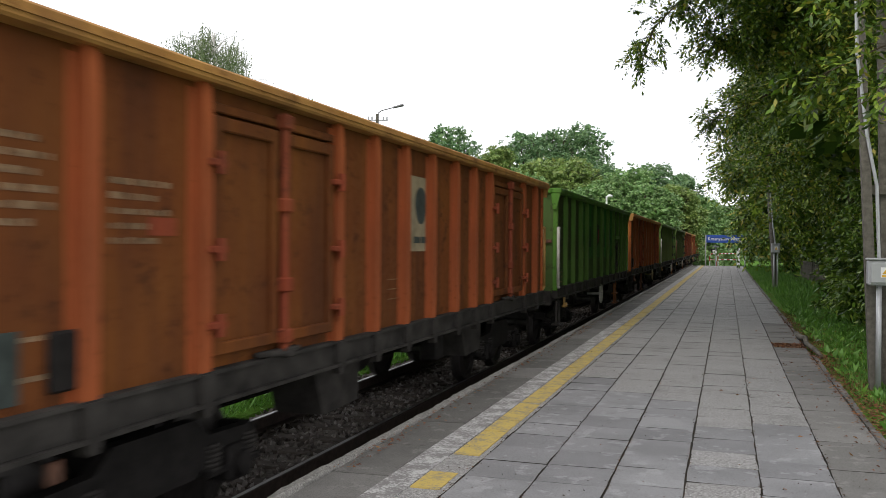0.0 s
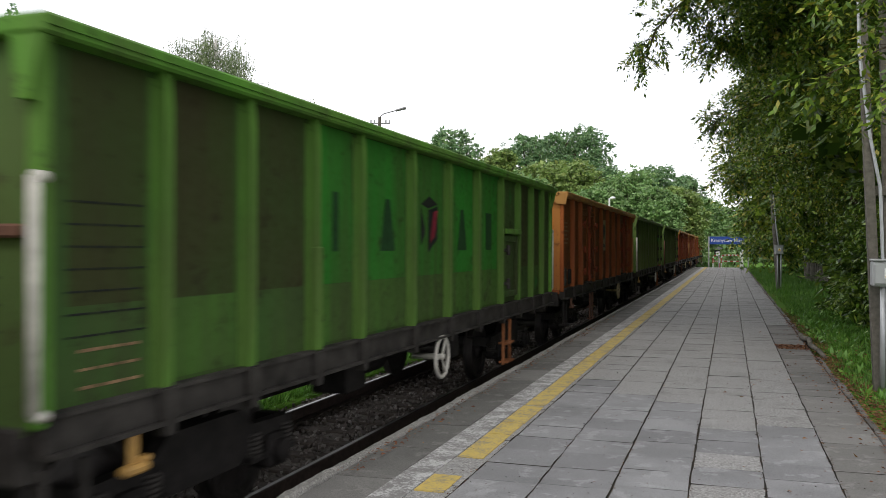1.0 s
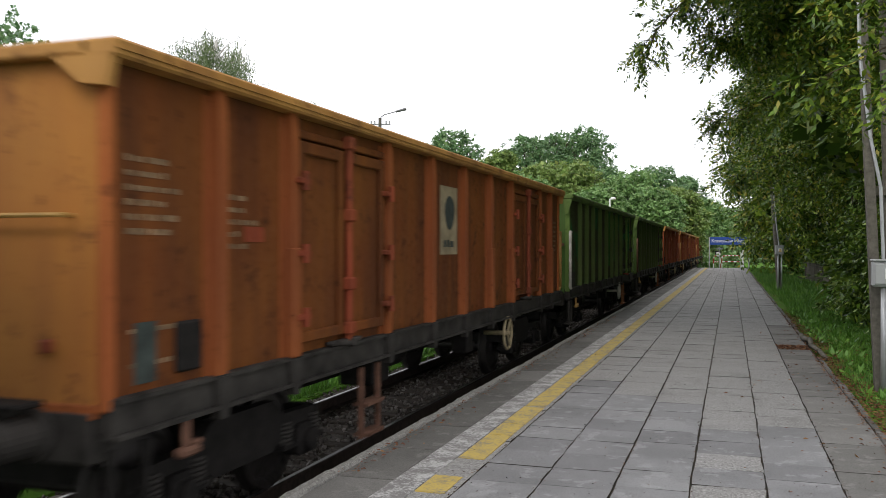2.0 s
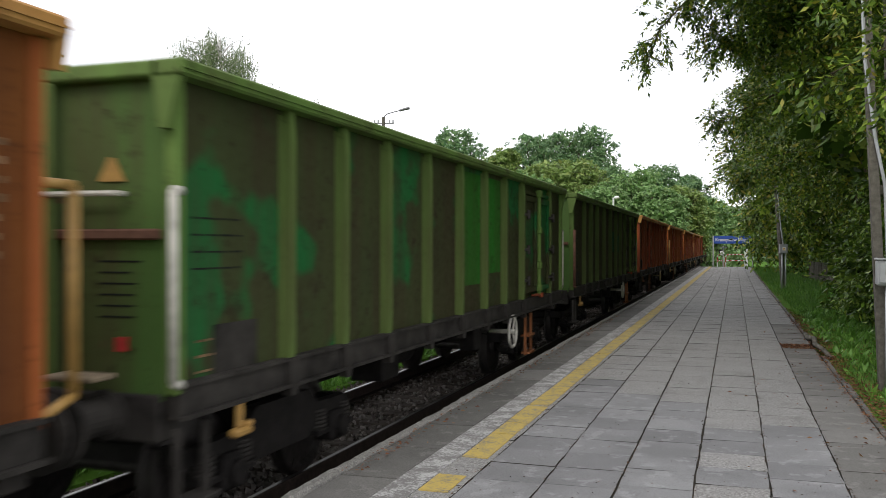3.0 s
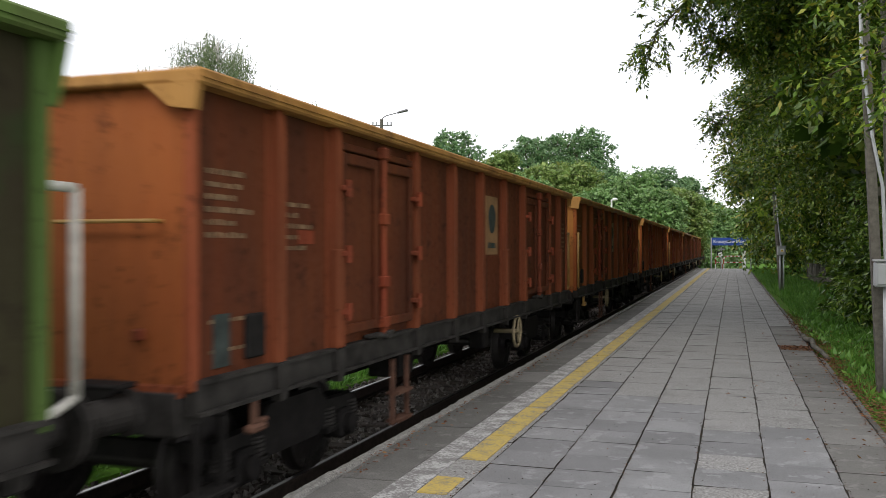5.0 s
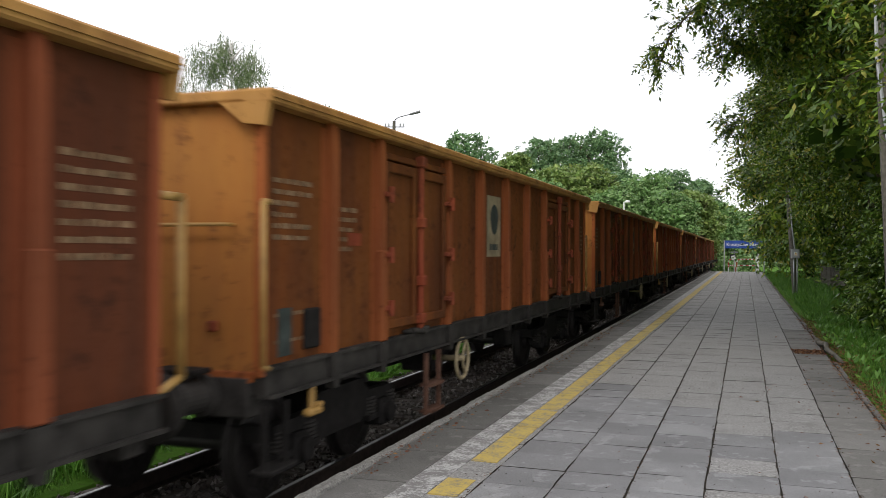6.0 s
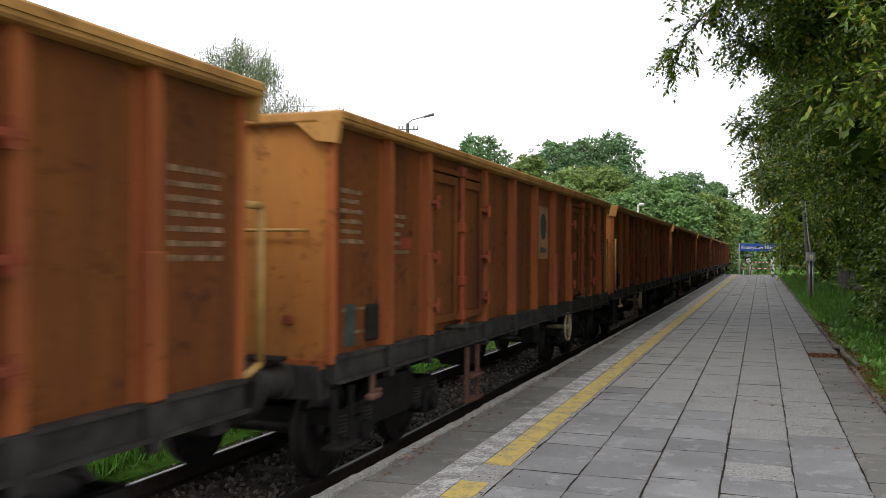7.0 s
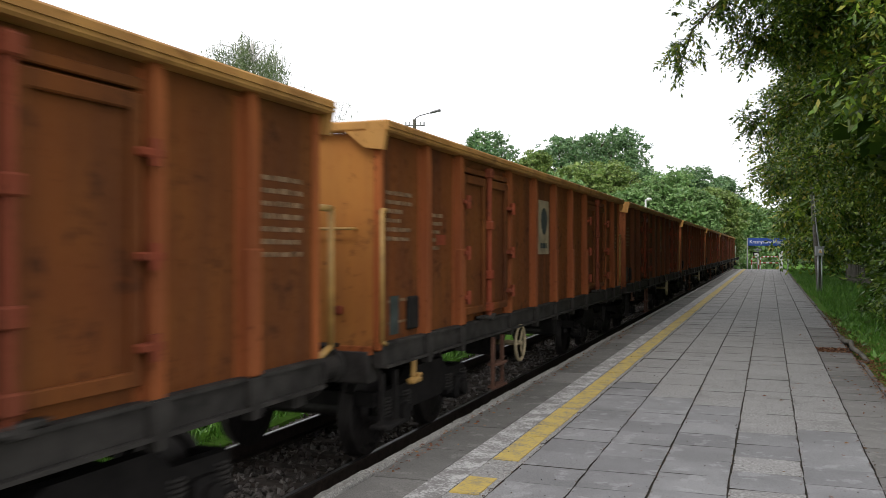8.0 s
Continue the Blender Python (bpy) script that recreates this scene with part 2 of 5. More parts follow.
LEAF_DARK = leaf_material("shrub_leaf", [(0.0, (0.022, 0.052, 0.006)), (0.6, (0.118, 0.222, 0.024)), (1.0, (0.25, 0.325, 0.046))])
# far foliage: distance haze is mixed into these paler, bluer leaf tones
LEAF_FAR_A = leaf_material("hazed_wood_leaf_green", [(0.0, (0.143, 0.263, 0.089)), (0.6, (0.194, 0.348, 0.106)), (1.0, (0.283, 0.391, 0.149))])
LEAF_FAR_B = leaf_material("hazed_wood_leaf_dark", [(0.0, (0.114, 0.223, 0.100)), (0.6, (0.163, 0.292, 0.116)), (1.0, (0.243, 0.362, 0.151))])
LEAF_FAR_C = leaf_material("hazed_wood_leaf_yellow", [(0.0, (0.162, 0.253, 0.064)), (0.6, (0.226, 0.336, 0.088)), (1.0, (0.323, 0.373, 0.108))])
LEAF_BIRCH = leaf_material("birch_leaf", [(0.0, (0.098, 0.146, 0.057)), (0.6, (0.146, 0.195, 0.081)), (1.0, (0.195, 0.244, 0.098))])
GRASS_BLADE = leaf_material("grass_blade", [(0.0, (0.0676, 0.1742, 0.0234)), (0.6, (0.1274, 0.2912, 0.039)), (1.0, (0.2145, 0.3887, 0.0676))])
MEADOW_BLADE = leaf_material("meadow_blade", [(0.0, (0.075, 0.205, 0.022)), (0.6, (0.125, 0.315, 0.038)), (1.0, (0.20, 0.40, 0.065))])
DRY_LEAF = leaf_material("fallen_leaf", [(0.0, (0.09, 0.036, 0.020)), (0.6, (0.19, 0.075, 0.034)), (1.0, (0.30, 0.16, 0.06))], 0.8, 0.1)

CRUMB = leaf_material("soil_crumb", [(0.0, (0.03, 0.023, 0.016)), (0.7, (0.085, 0.056, 0.036)), (1.0, (0.17, 0.085, 0.045))], 0.9, 0.0)


def ground_material():
    m, n, l, b = material("meadow_soil")
    a, c = noise_node(n, l, 0.35, 6, 0.65), noise_node(n, l, 9, 6, 0.7)
    col = mix_node(n, l, ramp_node_out(n, l, a, [(0.35, (0, 0, 0)), (0.65, (1, 1, 1))]), (0.062, 0.15, 0.018), (0.10, 0.21, 0.028))
    col = mix_node(n, l, ramp_node_out(n, l, c, [(0.5, (0, 0, 0)), (0.75, (0.7, 0.7, 0.7))]), col, (0.05, 0.04, 0.02))
    l.new(col, b.inputs["Base Color"])
    b.inputs["Roughness"].default_value = 0.95
    b.inputs["Specular IOR Level"].default_value = 0.05
    bump_to(n, l, b, c.outputs["Fac"], 0.8, 0.05)
    return m


def line_paint(name, colour, under, cover):
    """Road paint worn through to the concrete."""
    m, n, l, b = material(name)
    a = noise_node(n, l, 5, 8, 0.75)
    f = noise_node(n, l, 45, 5, 0.7)
    k = mix_node(n, l, 0.45, a.outputs["Fac"], f.outputs["Fac"])
    r = ramp_node(n, [(cover - 0.04, under), (cover + 0.05, colour)])
    l.new(k, r.inputs["Fac"])
    l.new(r.outputs["Color"], b.inputs["Base Color"])
    b.inputs["Roughness"].default_value = 0.85
    bump_to(n, l, b, f.outputs["Fac"], 0.4, 0.005)
    return m


MEADOW = ground_material()
YELLOW_LINE = line_paint("worn_yellow_line", (0.46, 0.34, 0.085), (0.23, 0.20, 0.13), 0.47)
WHITE_LINE = line_paint("worn_white_line", (0.44, 0.44, 0.43), (0.17, 0.165, 0.16), 0.51)


# ---- mesh helpers ----
def mesh_from(name, verts, faces, mat, smooth=False):
    me = bpy.data.meshes.new(name)
    me.from_pydata([tuple(v) for v in verts], [], [tuple(f) for f in faces])
    me.materials.append(mat)
    if smooth:
        me.polygons.foreach_set("use_smooth", [True] * len(me.polygons))
    me.update()
    return me


def part(name, bm, mat=None, parent=None, label="", smooth=False):
    """Links a bmesh (or a ready mesh) as one object under a thing or a part."""
    if isinstance(bm, bpy.types.Mesh):
        me = bm
    else:
        me = bpy.data.meshes.new(name)
        bmesh.ops.recalc_face_normals(bm, faces=bm.faces)
        bm.to_mesh(me)
        bm.free()
        me.materials.append(mat)
        if smooth:
            me.polygons.foreach_set("use_smooth", [True] * len(me.polygons))
    ob = new(name, me)
    ob.parent = parent
    if label:
        ob["label"] = label
    return ob


def add_box(bm, x0, x1, y0, y1, z0, z1, bevel=0.0):
    m = Matrix.Translation(((x0 + x1) / 2, (y0 + y1) / 2, (z0 + z1) / 2)) @ Matrix.Diagonal((x1 - x0, y1 - y0, z1 - z0, 1))
    r = bmesh.ops.create_cube(bm, size=1, matrix=m)
    if bevel:
        es = list({e for v in r["verts"] for e in v.link_edges})
        bmesh.ops.bevel(bm, geom=es, offset=bevel, segments=1, affect="EDGES")
    return bm


def box(x0, x1, y0, y1, z0, z1, bevel=0.0):
    return add_box(bmesh.new(), x0, x1, y0, y1, z0, z1, bevel)


def add_rod(bm, a, b, r, seg=10, r2=None):
    a, b = Vector(a), Vector(b)
    d = b - a
    m = Matrix.Translation((a + b) / 2) @ d.to_track_quat("Z", "Y").to_matrix().to_4x4()
    bmesh.ops.create_cone(bm, cap_ends=True, segments=seg, radius1=r, radius2=r if r2 is None else r2, depth=d.length, matrix=m)
    return bm


def rods(points, r, seg=8):
    bm = bmesh.new()
    for a, b in zip(points, points[1:]):
        add_rod(bm, a, b, r, seg)
    return bm


def lathe(bm, profile, m=None, seg=24):
    """Turns a profile of (radius, height) round the z axis of m."""
    m = m or Matrix()
    rings = []
    for r, z in profile:
        rings.append([bm.verts.new(m @ Vector((r * math.cos(2 * math.pi * k / seg), r * math.sin(2 * math.pi * k / seg), z))) for k in range(seg)])
    for p, q in zip(rings, rings[1:]):
        for k in range(seg):
            bm.faces.new((p[k], p[(k + 1) % seg], q[(k + 1) % seg], q[k]))
    bm.faces.new(rings[0][::-1])
    bm.faces.new(rings[-1])
    return bm


def torus(bm, R, r, m=None, seg=28, ring=8):
    m = m or Matrix()
    vs = [[bm.verts.new(m @ Vector(((R + r * math.cos(b)) * math.cos(a), (R + r * math.cos(b)) * math.sin(a), r * math.sin(b))))
           for b in (2 * math.pi * j / ring for j in range(ring))] for a in (2 * math.pi * i / seg for i in range(seg))]
    for i in range(seg):
        for j in range(ring):
            bm.faces.new((vs[i][j], vs[(i + 1) % seg][j], vs[(i + 1) % seg][(j + 1) % ring], vs[i][(j + 1) % ring]))
    return bm


def prism(bm, outline, x0, x1):
    """A flat outline of (y, z) points with thickness along x."""
    a = [bm.verts.new((x0, y, z)) for y, z in outline]
    b = [bm.verts.new((x1, y, z)) for y, z in outline]
    bm.faces.new(a)
    bm.faces.new(b[::-1])
    for i in range(len(a)):
        j = (i + 1) % len(a)
        bm.faces.new((a[i], b[i], b[j], a[j]))
    return bm


def empty(name, m=None):
    ob = new(name)
    ob.empty_display_size = 0.2
    if m is not None:
        ob.matrix_basis = m
    return ob


# ---- ground, track and platform ----
RAIL_Z, TRACK_X, EDGE_X = -0.42, -4.63, -2.92
GROUND_Z = -0.90
BANK_Z = -0.54
COLS = [-2.343, -1.826, -1.308, -0.787, -0.270, 0.243, 0.760, 1.270]  # long joints of the paving
PLAT_END = 80.0
ROW = 0.513

ground_m = bmesh.new()
g0 = [ground_m.verts.new(v) for v in ((-2500, -600, GROUND_Z), (2500, -600, GROUND_Z), (2500, 4000, GROUND_Z), (-2500, 4000, GROUND_Z))]
ground_m.faces.new(g0)
ground = tagged(part("ground", ground_m, MEADOW), "flat green meadow ground with bare soil patches", "ground", kind="structure")

far_bank = bmesh.new()
rngb = random.Random(12)
ys_b = [-40 + 3 * k for k in range(64)]
rows_b = []
for yb in ys_b:
    xe = -6.02 + rngb.uniform(-.1, .1)
    rows_b.append([far_bank.verts.new(v) for v in ((xe + .25, yb, GROUND_Z), (xe, yb, BANK_Z - .05), (xe - .5, yb, BANK_Z + rngb.uniform(-.02, .05)), (-9, yb, BANK_Z + rngb.uniform(0, .1)), (-90, yb, BANK_Z + .1), (-90, yb, GROUND_Z - .1), (xe + .25, yb, GROUND_Z - .1))])
for ra, rb in zip(rows_b, rows_b[1:]):
    for i in range(7):
        far_bank.faces.new((ra[i], ra[(i + 1) % 7], rb[(i + 1) % 7], rb[i]))
far_bank.faces.new(rows_b[0])
far_bank.faces.new(rows_b[-1][::-1])
tagged(part("meadow_bank", far_bank, MEADOW), "low grassy bank beyond the track", "bank", kind="structure")


def ballast_bed():
    """The bed of the track: a low bank of ballast with an uneven, stony top."""
    rng = np.random.RandomState(3)
    xs = np.array([-2.3, -1.9, -1.55, -1.2, -0.9, -0.6, -0.3, 0, 0.3, 0.6, 0.9, 1.2, 1.55, 1.68])
    zs = np.array([-0.20, -0.06, 0.02, 0.05, 0.03, 0.02, 0.02, 0.02, 0.02, 0.02, 0.03, 0.03, 0.02, 0.0])
    ys = np.arange(-30, 260, 0.8)
    verts = [(TRACK_X + x + rng.uniform(-.04, .04), y, RAIL_Z - 0.24 + z + rng.uniform(-.02, .02)) for y in ys for x, z in zip(xs, zs)]
    k = len(xs)
    faces = [(i * k + j, i * k + j + 1, (i + 1) * k + j + 1, (i + 1) * k + j) for i in range(len(ys) - 1) for j in range(k - 1)]
    ob = part("track_bed", mesh_from("track_bed", verts, faces, BALLAST))
    return tagged(ob, "dark weathered stone ballast bed under the railway track", "track bed", kind="structure")


track_bed = ballast_bed()


def ballast_stones():
    """Loose broken stones over the bed, in one mesh."""
    rng = np.random.RandomState(5)
    base = np.array([(-1, -1, -.6), (1, -.8, -.5), (.9, 1, -.6), (-.8, .9, -.5), (-.6, -.7, .6), (.7, -.6, .5), (.6, .7, .7), (-.7, .6, .5)])
    fc = [(3, 2, 1, 0), (4, 5, 6, 7), (0, 1, 5, 4), (1, 2, 6, 5), (2, 3, 7, 6), (3, 0, 4, 7)]
    verts, faces = [], []
    n = 17000
    ys = 2.5 + 46 * rng.rand(n) ** 1.5
    xs = rng.uniform(-1.75, 1.62, n)
    for x, y in zip(xs, ys):
        s = rng.uniform(0.016, 0.036)
        e = Euler(rng.uniform(0, 6.28, 3)).to_matrix()
        top = RAIL_Z - 0.215 - max(0, -1.6 - x) * 0.3
        p = (base * rng.uniform(.6, 1.25, (8, 3)) * s) @ np.array(e) + (TRACK_X + x, y, top + rng.uniform(-.005, .03))
        o = len(verts)
        verts.extend(p.tolist())
        faces.extend([tuple(i + o for i in f) for f in fc])
    m, nn, ll, b = material("loose_ballast")
    g = nn.new("ShaderNodeNewGeometry")
    r = ramp_node(nn, [(0, (0.05, 0.042, 0.036)), (0.6, (0.13, 0.11, 0.095)), (1, (0.25, 0.23, 0.21))])
    ll.new(g.outputs["Random Per Island"], r.inputs["Fac"])
    ll.new(r.outputs["Color"], b.inputs["Base Color"])
    b.inputs["Roughness"].default_value = 0.9
    ob = part("ballast_gravel", mesh_from("ballast_gravel", verts, faces, m))
    return tagged(ob, "loose broken grey-brown ballast stones between the rails", "gravel", kind="stuff")


ballast_stones()


def rail(x, label):
    """A flat-bottomed rail: foot, web, head and a polished running band."""
    bm = bmesh.new()
    prof = [(-.07, -.17), (.07, -.17), (.07, -.158), (.012, -.14), (.010, -.045), (.036, -.035), (.036, -.004), (.03, 0), (-.03, 0), (-.036, -.004), (-.036, -.035), (-.010, -.045), (-.012, -.14), (-.07, -.158)]
    a = [bm.verts.new((x + p, -30, RAIL_Z + q)) for p, q in prof]
    b = [bm.verts.new((x + p, 250, RAIL_Z + q)) for p, q in prof]
    for i in range(len(a)):
        j = (i + 1) % len(a)
        bm.faces.new((a[i], a[j], b[j], b[i]))
    bm.faces.new(a[::-1])
    bm.faces.new(b)
    ob = tagged(part("rail", bm, RAIL_STEEL), label, "rail", "rails of the track")
    part("running_band", box(x - .020, x + .020, -30, 250, RAIL_Z - .004, RAIL_Z + .0025), RAIL_TOP, ob, "polished steel running surface")
    return ob


rail(TRACK_X - 0.7535, "rusty steel rail with a polished top, on sleepers")
rail(TRACK_X + 0.7535, "rusty steel rail beside the platform wall, on sleepers")


def sleeper_mesh():
    bm = box(-1.28, 1.28, -.12, .12, -.16, 0, .018)
    for x in (-.7535, .7535):
        add_box(bm, x - .17, x + .17, -.07, .07, 0, .018)
        for s in (-1, 1):
            add_rod(bm, (x + s * .11, 0, .01), (x + s * .11, 0, .05), .018, 6)
    me = bpy.data.meshes.new("sleeper")
    bm.to_mesh(me)
    bm.free()
    me.materials.append(SLEEPER)
    return me


SLEEPER_ME = sleeper_mesh()
for i in range(170):
    s_ob = part("sleeper", SLEEPER_ME, SLEEPER)
    s_ob.matrix_basis = pose(TRACK_X, -4 + i * 0.64, RAIL_Z - 0.19, 0, 0, random.uniform(-.8, .8))
    tagged(s_ob, "old dark wooden railway sleeper in the ballast", "sleeper", "sleepers of the track")

# platform body, a little below the paving, so that the joints show soil
platform = tagged(part("platform", box(COLS[0] - .006, COLS[-1] + .02, -12, PLAT_END, GROUND_Z - .2, -.0095), JOINT_SOIL),
                  "low station platform paved with square grey concrete slabs", "platform", kind="structure")
platform_core = part("platform_core", box(EDGE_X + .16, COLS[0] - .008, -12, PLAT_END, GROUND_Z - .2, -.12), JOINT_SOIL, platform)
platform_wall = part("platform_wall", box(EDGE_X + .10, EDGE_X + .155, -12, PLAT_END, GROUND_Z - .2, -.1), EDGE_STONE, platform)
grass_verge = tagged(part("grass_verge", box(COLS[-1] + .10, 60, -12, 140, GROUND_Z - .1, -.05), MEADOW),
                     "raised grass verge along the back of the platform", "verge", kind="structure")


def slab_mesh(w, d, h, seed):
    """A paving slab with broken, slightly uneven edges."""
    rng = random.Random(seed)
    gx, gy = 0.0034, 0.0010
    ring = []
    for (ax, ay), (bx, by) in (((0, 0), (1, 0)), ((1, 0), (1, 1)), ((1, 1), (0, 1)), ((0, 1), (0, 0))):
        for k in range(3):
            t = k / 3
            ring.append(((ax + (bx - ax) * t - .5) * (w - 2 * gx) + rng.uniform(-.006, .005), (ay + (by - ay) * t - .5) * (d - 2 * gy) + rng.uniform(-.003, .0015)))
    verts = [(x * .989, y * .993, rng.uniform(-.0012, .0012)) for x, y in ring] + [(x, y, -.0045) for x, y in ring] + [(x, y, -h) for x, y in ring]
    n = len(ring)
    faces = [tuple(range(n))]
    for o in (0, n):
        faces += [(o + n + i, o + n + (i + 1) % n, o + (i + 1) % n, o + i) for i in range(n)]
    return verts, faces


def soil_and_shade_sides(me):
    """Soil from the joints clings to the sides of the slabs; its dark colour also imitates the joints' shade."""
    me.materials.append(JOINT_SOIL)
    me.polygons.foreach_set("material_index", [0 if len(q.vertices) > 4 else 1 for q in me.polygons])
    return me


SMOOTH_TO = (4, 11.2, 10.7, 10.0, 9.2, 8.9, 3)  # up to where each column still has its smooth face


def paving():
    """The columns of slabs: the nearest as parts, the rest joined."""
    rng = random.Random(11)
    shared = {}
    far_v, far_f = [], []
    count = 0
    for c in range(len(COLS) - 1):
        x0, x1 = COLS[c], COLS[c + 1]
        off = rng.uniform(0, ROW)
        variants = [slab_mesh(x1 - x0, ROW, .03, 100 * c + k) for k in range(4)]
        for r in range(int((PLAT_END + 6) / ROW)):
            y = -3 + off + (r + .5) * ROW
            if y + ROW / 2 > PLAT_END:
                continue
            x = (x0 + x1) / 2
            if c == 6 and 15.75 < y < 16.55:
                continue  # a slab is missing here; leaves lie in the hole
            k = rng.randrange(4)
            tilt = (rng.uniform(-.2, .2), rng.uniform(-.25, .25), rng.uniform(-.6, .6))
            dz = rng.uniform(-.0022, .0022)
            crusty = y > SMOOTH_TO[c] + rng.uniform(-.3, .3) or rng.random() < .06
            if 3.0 < y < 20.5 and count < 300:
                if (c, k, crusty) not in shared:
                    shared[c, k, crusty] = soil_and_shade_sides(mesh_from("slab", *variants[k], SLAB_SOILED if c == 6 else SLAB_ROUGH if crusty else SLAB))
                ob = part("slab", shared[c, k, crusty], None, platform)
                ob.matrix_basis = pose(x, y, dz, *tilt)
                count += 1
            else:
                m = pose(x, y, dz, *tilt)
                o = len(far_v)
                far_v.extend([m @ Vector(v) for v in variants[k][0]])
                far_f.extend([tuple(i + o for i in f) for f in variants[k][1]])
    ob = part("further_slabs", soil_and_shade_sides(mesh_from("further_slabs", far_v, far_f, SLAB_FAR)), None, platform)
    ob["kind"] = "stuff"


def edge_stones():
    """Dark edge slabs, each one metre long, behind a paler, worn and rounded nose that overhangs the track."""
    slab_p = [(.118, -.008), (COLS[0] - EDGE_X - .008, -.002), (COLS[0] - EDGE_X - .008, -.13), (.118, -.13)]
    nose_p = [(0, -.03), (.012, .002), (.04, .014), (.085, .014), (.104, .002), (.112, -.03), (.112, -.16), (.01, -.16), (0, -.14)]
    rng = random.Random(8)
    for k in range(4):
        for name, prof, mat, cuts, rough in (("edge_stone", slab_p, EDGE_STONE, [.011, .5, .989], .003), ("edge_nose", nose_p, EDGE_NOSE, [.004, .14, .27, .4, .5, .62, .75, .88, .996], .010)):
            verts, n = [], len(prof)
            for t in cuts:
                wob = rng.uniform(-.006, .006) * (name == "edge_nose")
                verts += [(x + wob + rng.uniform(-rough, rough) * .7, t, z + rng.uniform(-rough, rough) * (z > -.1)) for x, z in prof]
            faces = [(a * n + i, (a + 1) * n + i, (a + 1) * n + (i + 1) % n, a * n + (i + 1) % n) for a in range(len(cuts) - 1) for i in range(n)]
            faces += [tuple(range(n)), tuple(range((len(cuts) - 1) * n, len(cuts) * n))[::-1]]
            me = mesh_from(name, verts, faces, mat)
            for y in range(-6 + k, int(PLAT_END), 4):
                ob = part(name, me, mat, platform)
                ob.matrix_basis = pose(EDGE_X, y, rng.uniform(-.006, .004), 0, 0, rng.uniform(-.25, .25))


def painted_lines():
    """The warning line: yellow dashes with bare gaps, and a worn white band beside it."""
    rng = random.Random(4)
    for y0, y1, short in ((-3.0, 6.2, .45), (6.77, PLAT_END - .3, .93)):
        y = y1 if y0 < 0 else y0
        while (y > y0 if y0 < 0 else y < y1):
            x0, x1 = -2.090 + rng.uniform(-.006, .006), -1.875 + rng.uniform(-.006, .006)
            d = short * rng.choice((.55, 1, 1, 1))
            a, b = (y - d, y) if y0 < 0 else (y, y + d)
            part("yellow_dash", box(x0, x1, a, b, -.012, .0065), YELLOW_LINE, platform)
            gap = rng.choice((.02, .035, .06)) if y0 > 0 else .30
            y = a - gap if y0 < 0 else b + gap
    part("white_band", box(-2.335, -2.105, -3, PLAT_END - .2, -.012, .0062), WHITE_LINE, platform)


# back edge of the paving: a thin kerb, broken in places
def back_kerb():
    rng = random.Random(6)
    me = box(0, .08, .01, .99, -.25, .012, .012)
    m2 = bpy.data.meshes.new("kerb_stone")
    me.to_mesh(m2)
    me.free()
    m2.materials.append(EDGE_STONE)
    for y in range(-5, int(PLAT_END)):
        if 15 <= y <= 16:
            continue
        ob = part("kerb_stone", m2, EDGE_STONE, platform)
        ob.matrix_basis = pose(COLS[-1] + .012 + rng.uniform(-.012, .012), y, rng.uniform(-.03, .0), 0, rng.uniform(-4, 4), rng.uniform(-.8, .8))


# ---- the train ----
def post_mesh(name, mat, w, kink):
    """A pressed hat-section post: thin flanges on the plate, a box that tapers at the head; kink: a repaired, thicker lower half."""
    bm = box(1.3455, 1.356, -w, w, 1.27, 3.12)
    lv = [(1.27, 1.425, .52), (1.45, 1.432, .5), (2.95, 1.432, .5), (3.165, 1.42, .42)]
    rings = [[bm.verts.new(v) for v in ((1.356, -h * w * 1.08, z), (x, -h * w, z), (x, h * w, z), (1.356, h * w * 1.08, z))] for z, x, h in lv]
    for a, b in zip(rings, rings[1:]):
        for i in range(4):
            bm.faces.new((a[i], a[(i + 1) % 4], b[(i + 1) % 4], b[i]))
    bm.faces.new(rings[0])
    bm.faces.new(rings[-1][::-1])
    if kink:
        add_box(bm, 1.38, 1.452, -w * .62, w * .62, 1.27, 2.12, .012)
    me = bpy.data.meshes.new(name)
    bmesh.ops.recalc_face_normals(bm, faces=bm.faces)
    bm.to_mesh(me)
    bm.free()
    me.materials.append(mat)
    return me


def foot_mesh():
    bm = bmesh.new()
    prism(bm, [(-.085, 1.265), (.085, 1.265), (.075, 1.10), (.04, .985), (-.03, .985), (-.07, 1.10)], 1.36, 1.447)
    me = bpy.data.meshes.new("post_foot")
    bmesh.ops.recalc_face_normals(bm, faces=bm.faces)
    bm.to_mesh(me)
    bm.free()
    me.materials.append(SOLE)
    return me


FOOT = foot_mesh()
MIRROR = Matrix.Rotation(math.pi, 4, "Z")


def to_mesh(name, bm, mat, smooth=False):
    me = bpy.data.meshes.new(name)
    bmesh.ops.recalc_face_normals(bm, faces=bm.faces)
    bm.to_mesh(me)
    bm.free()
    me.materials.append(mat)
    if smooth:
        me.polygons.foreach_set("use_smooth", [True] * len(me.polygons))
    return me


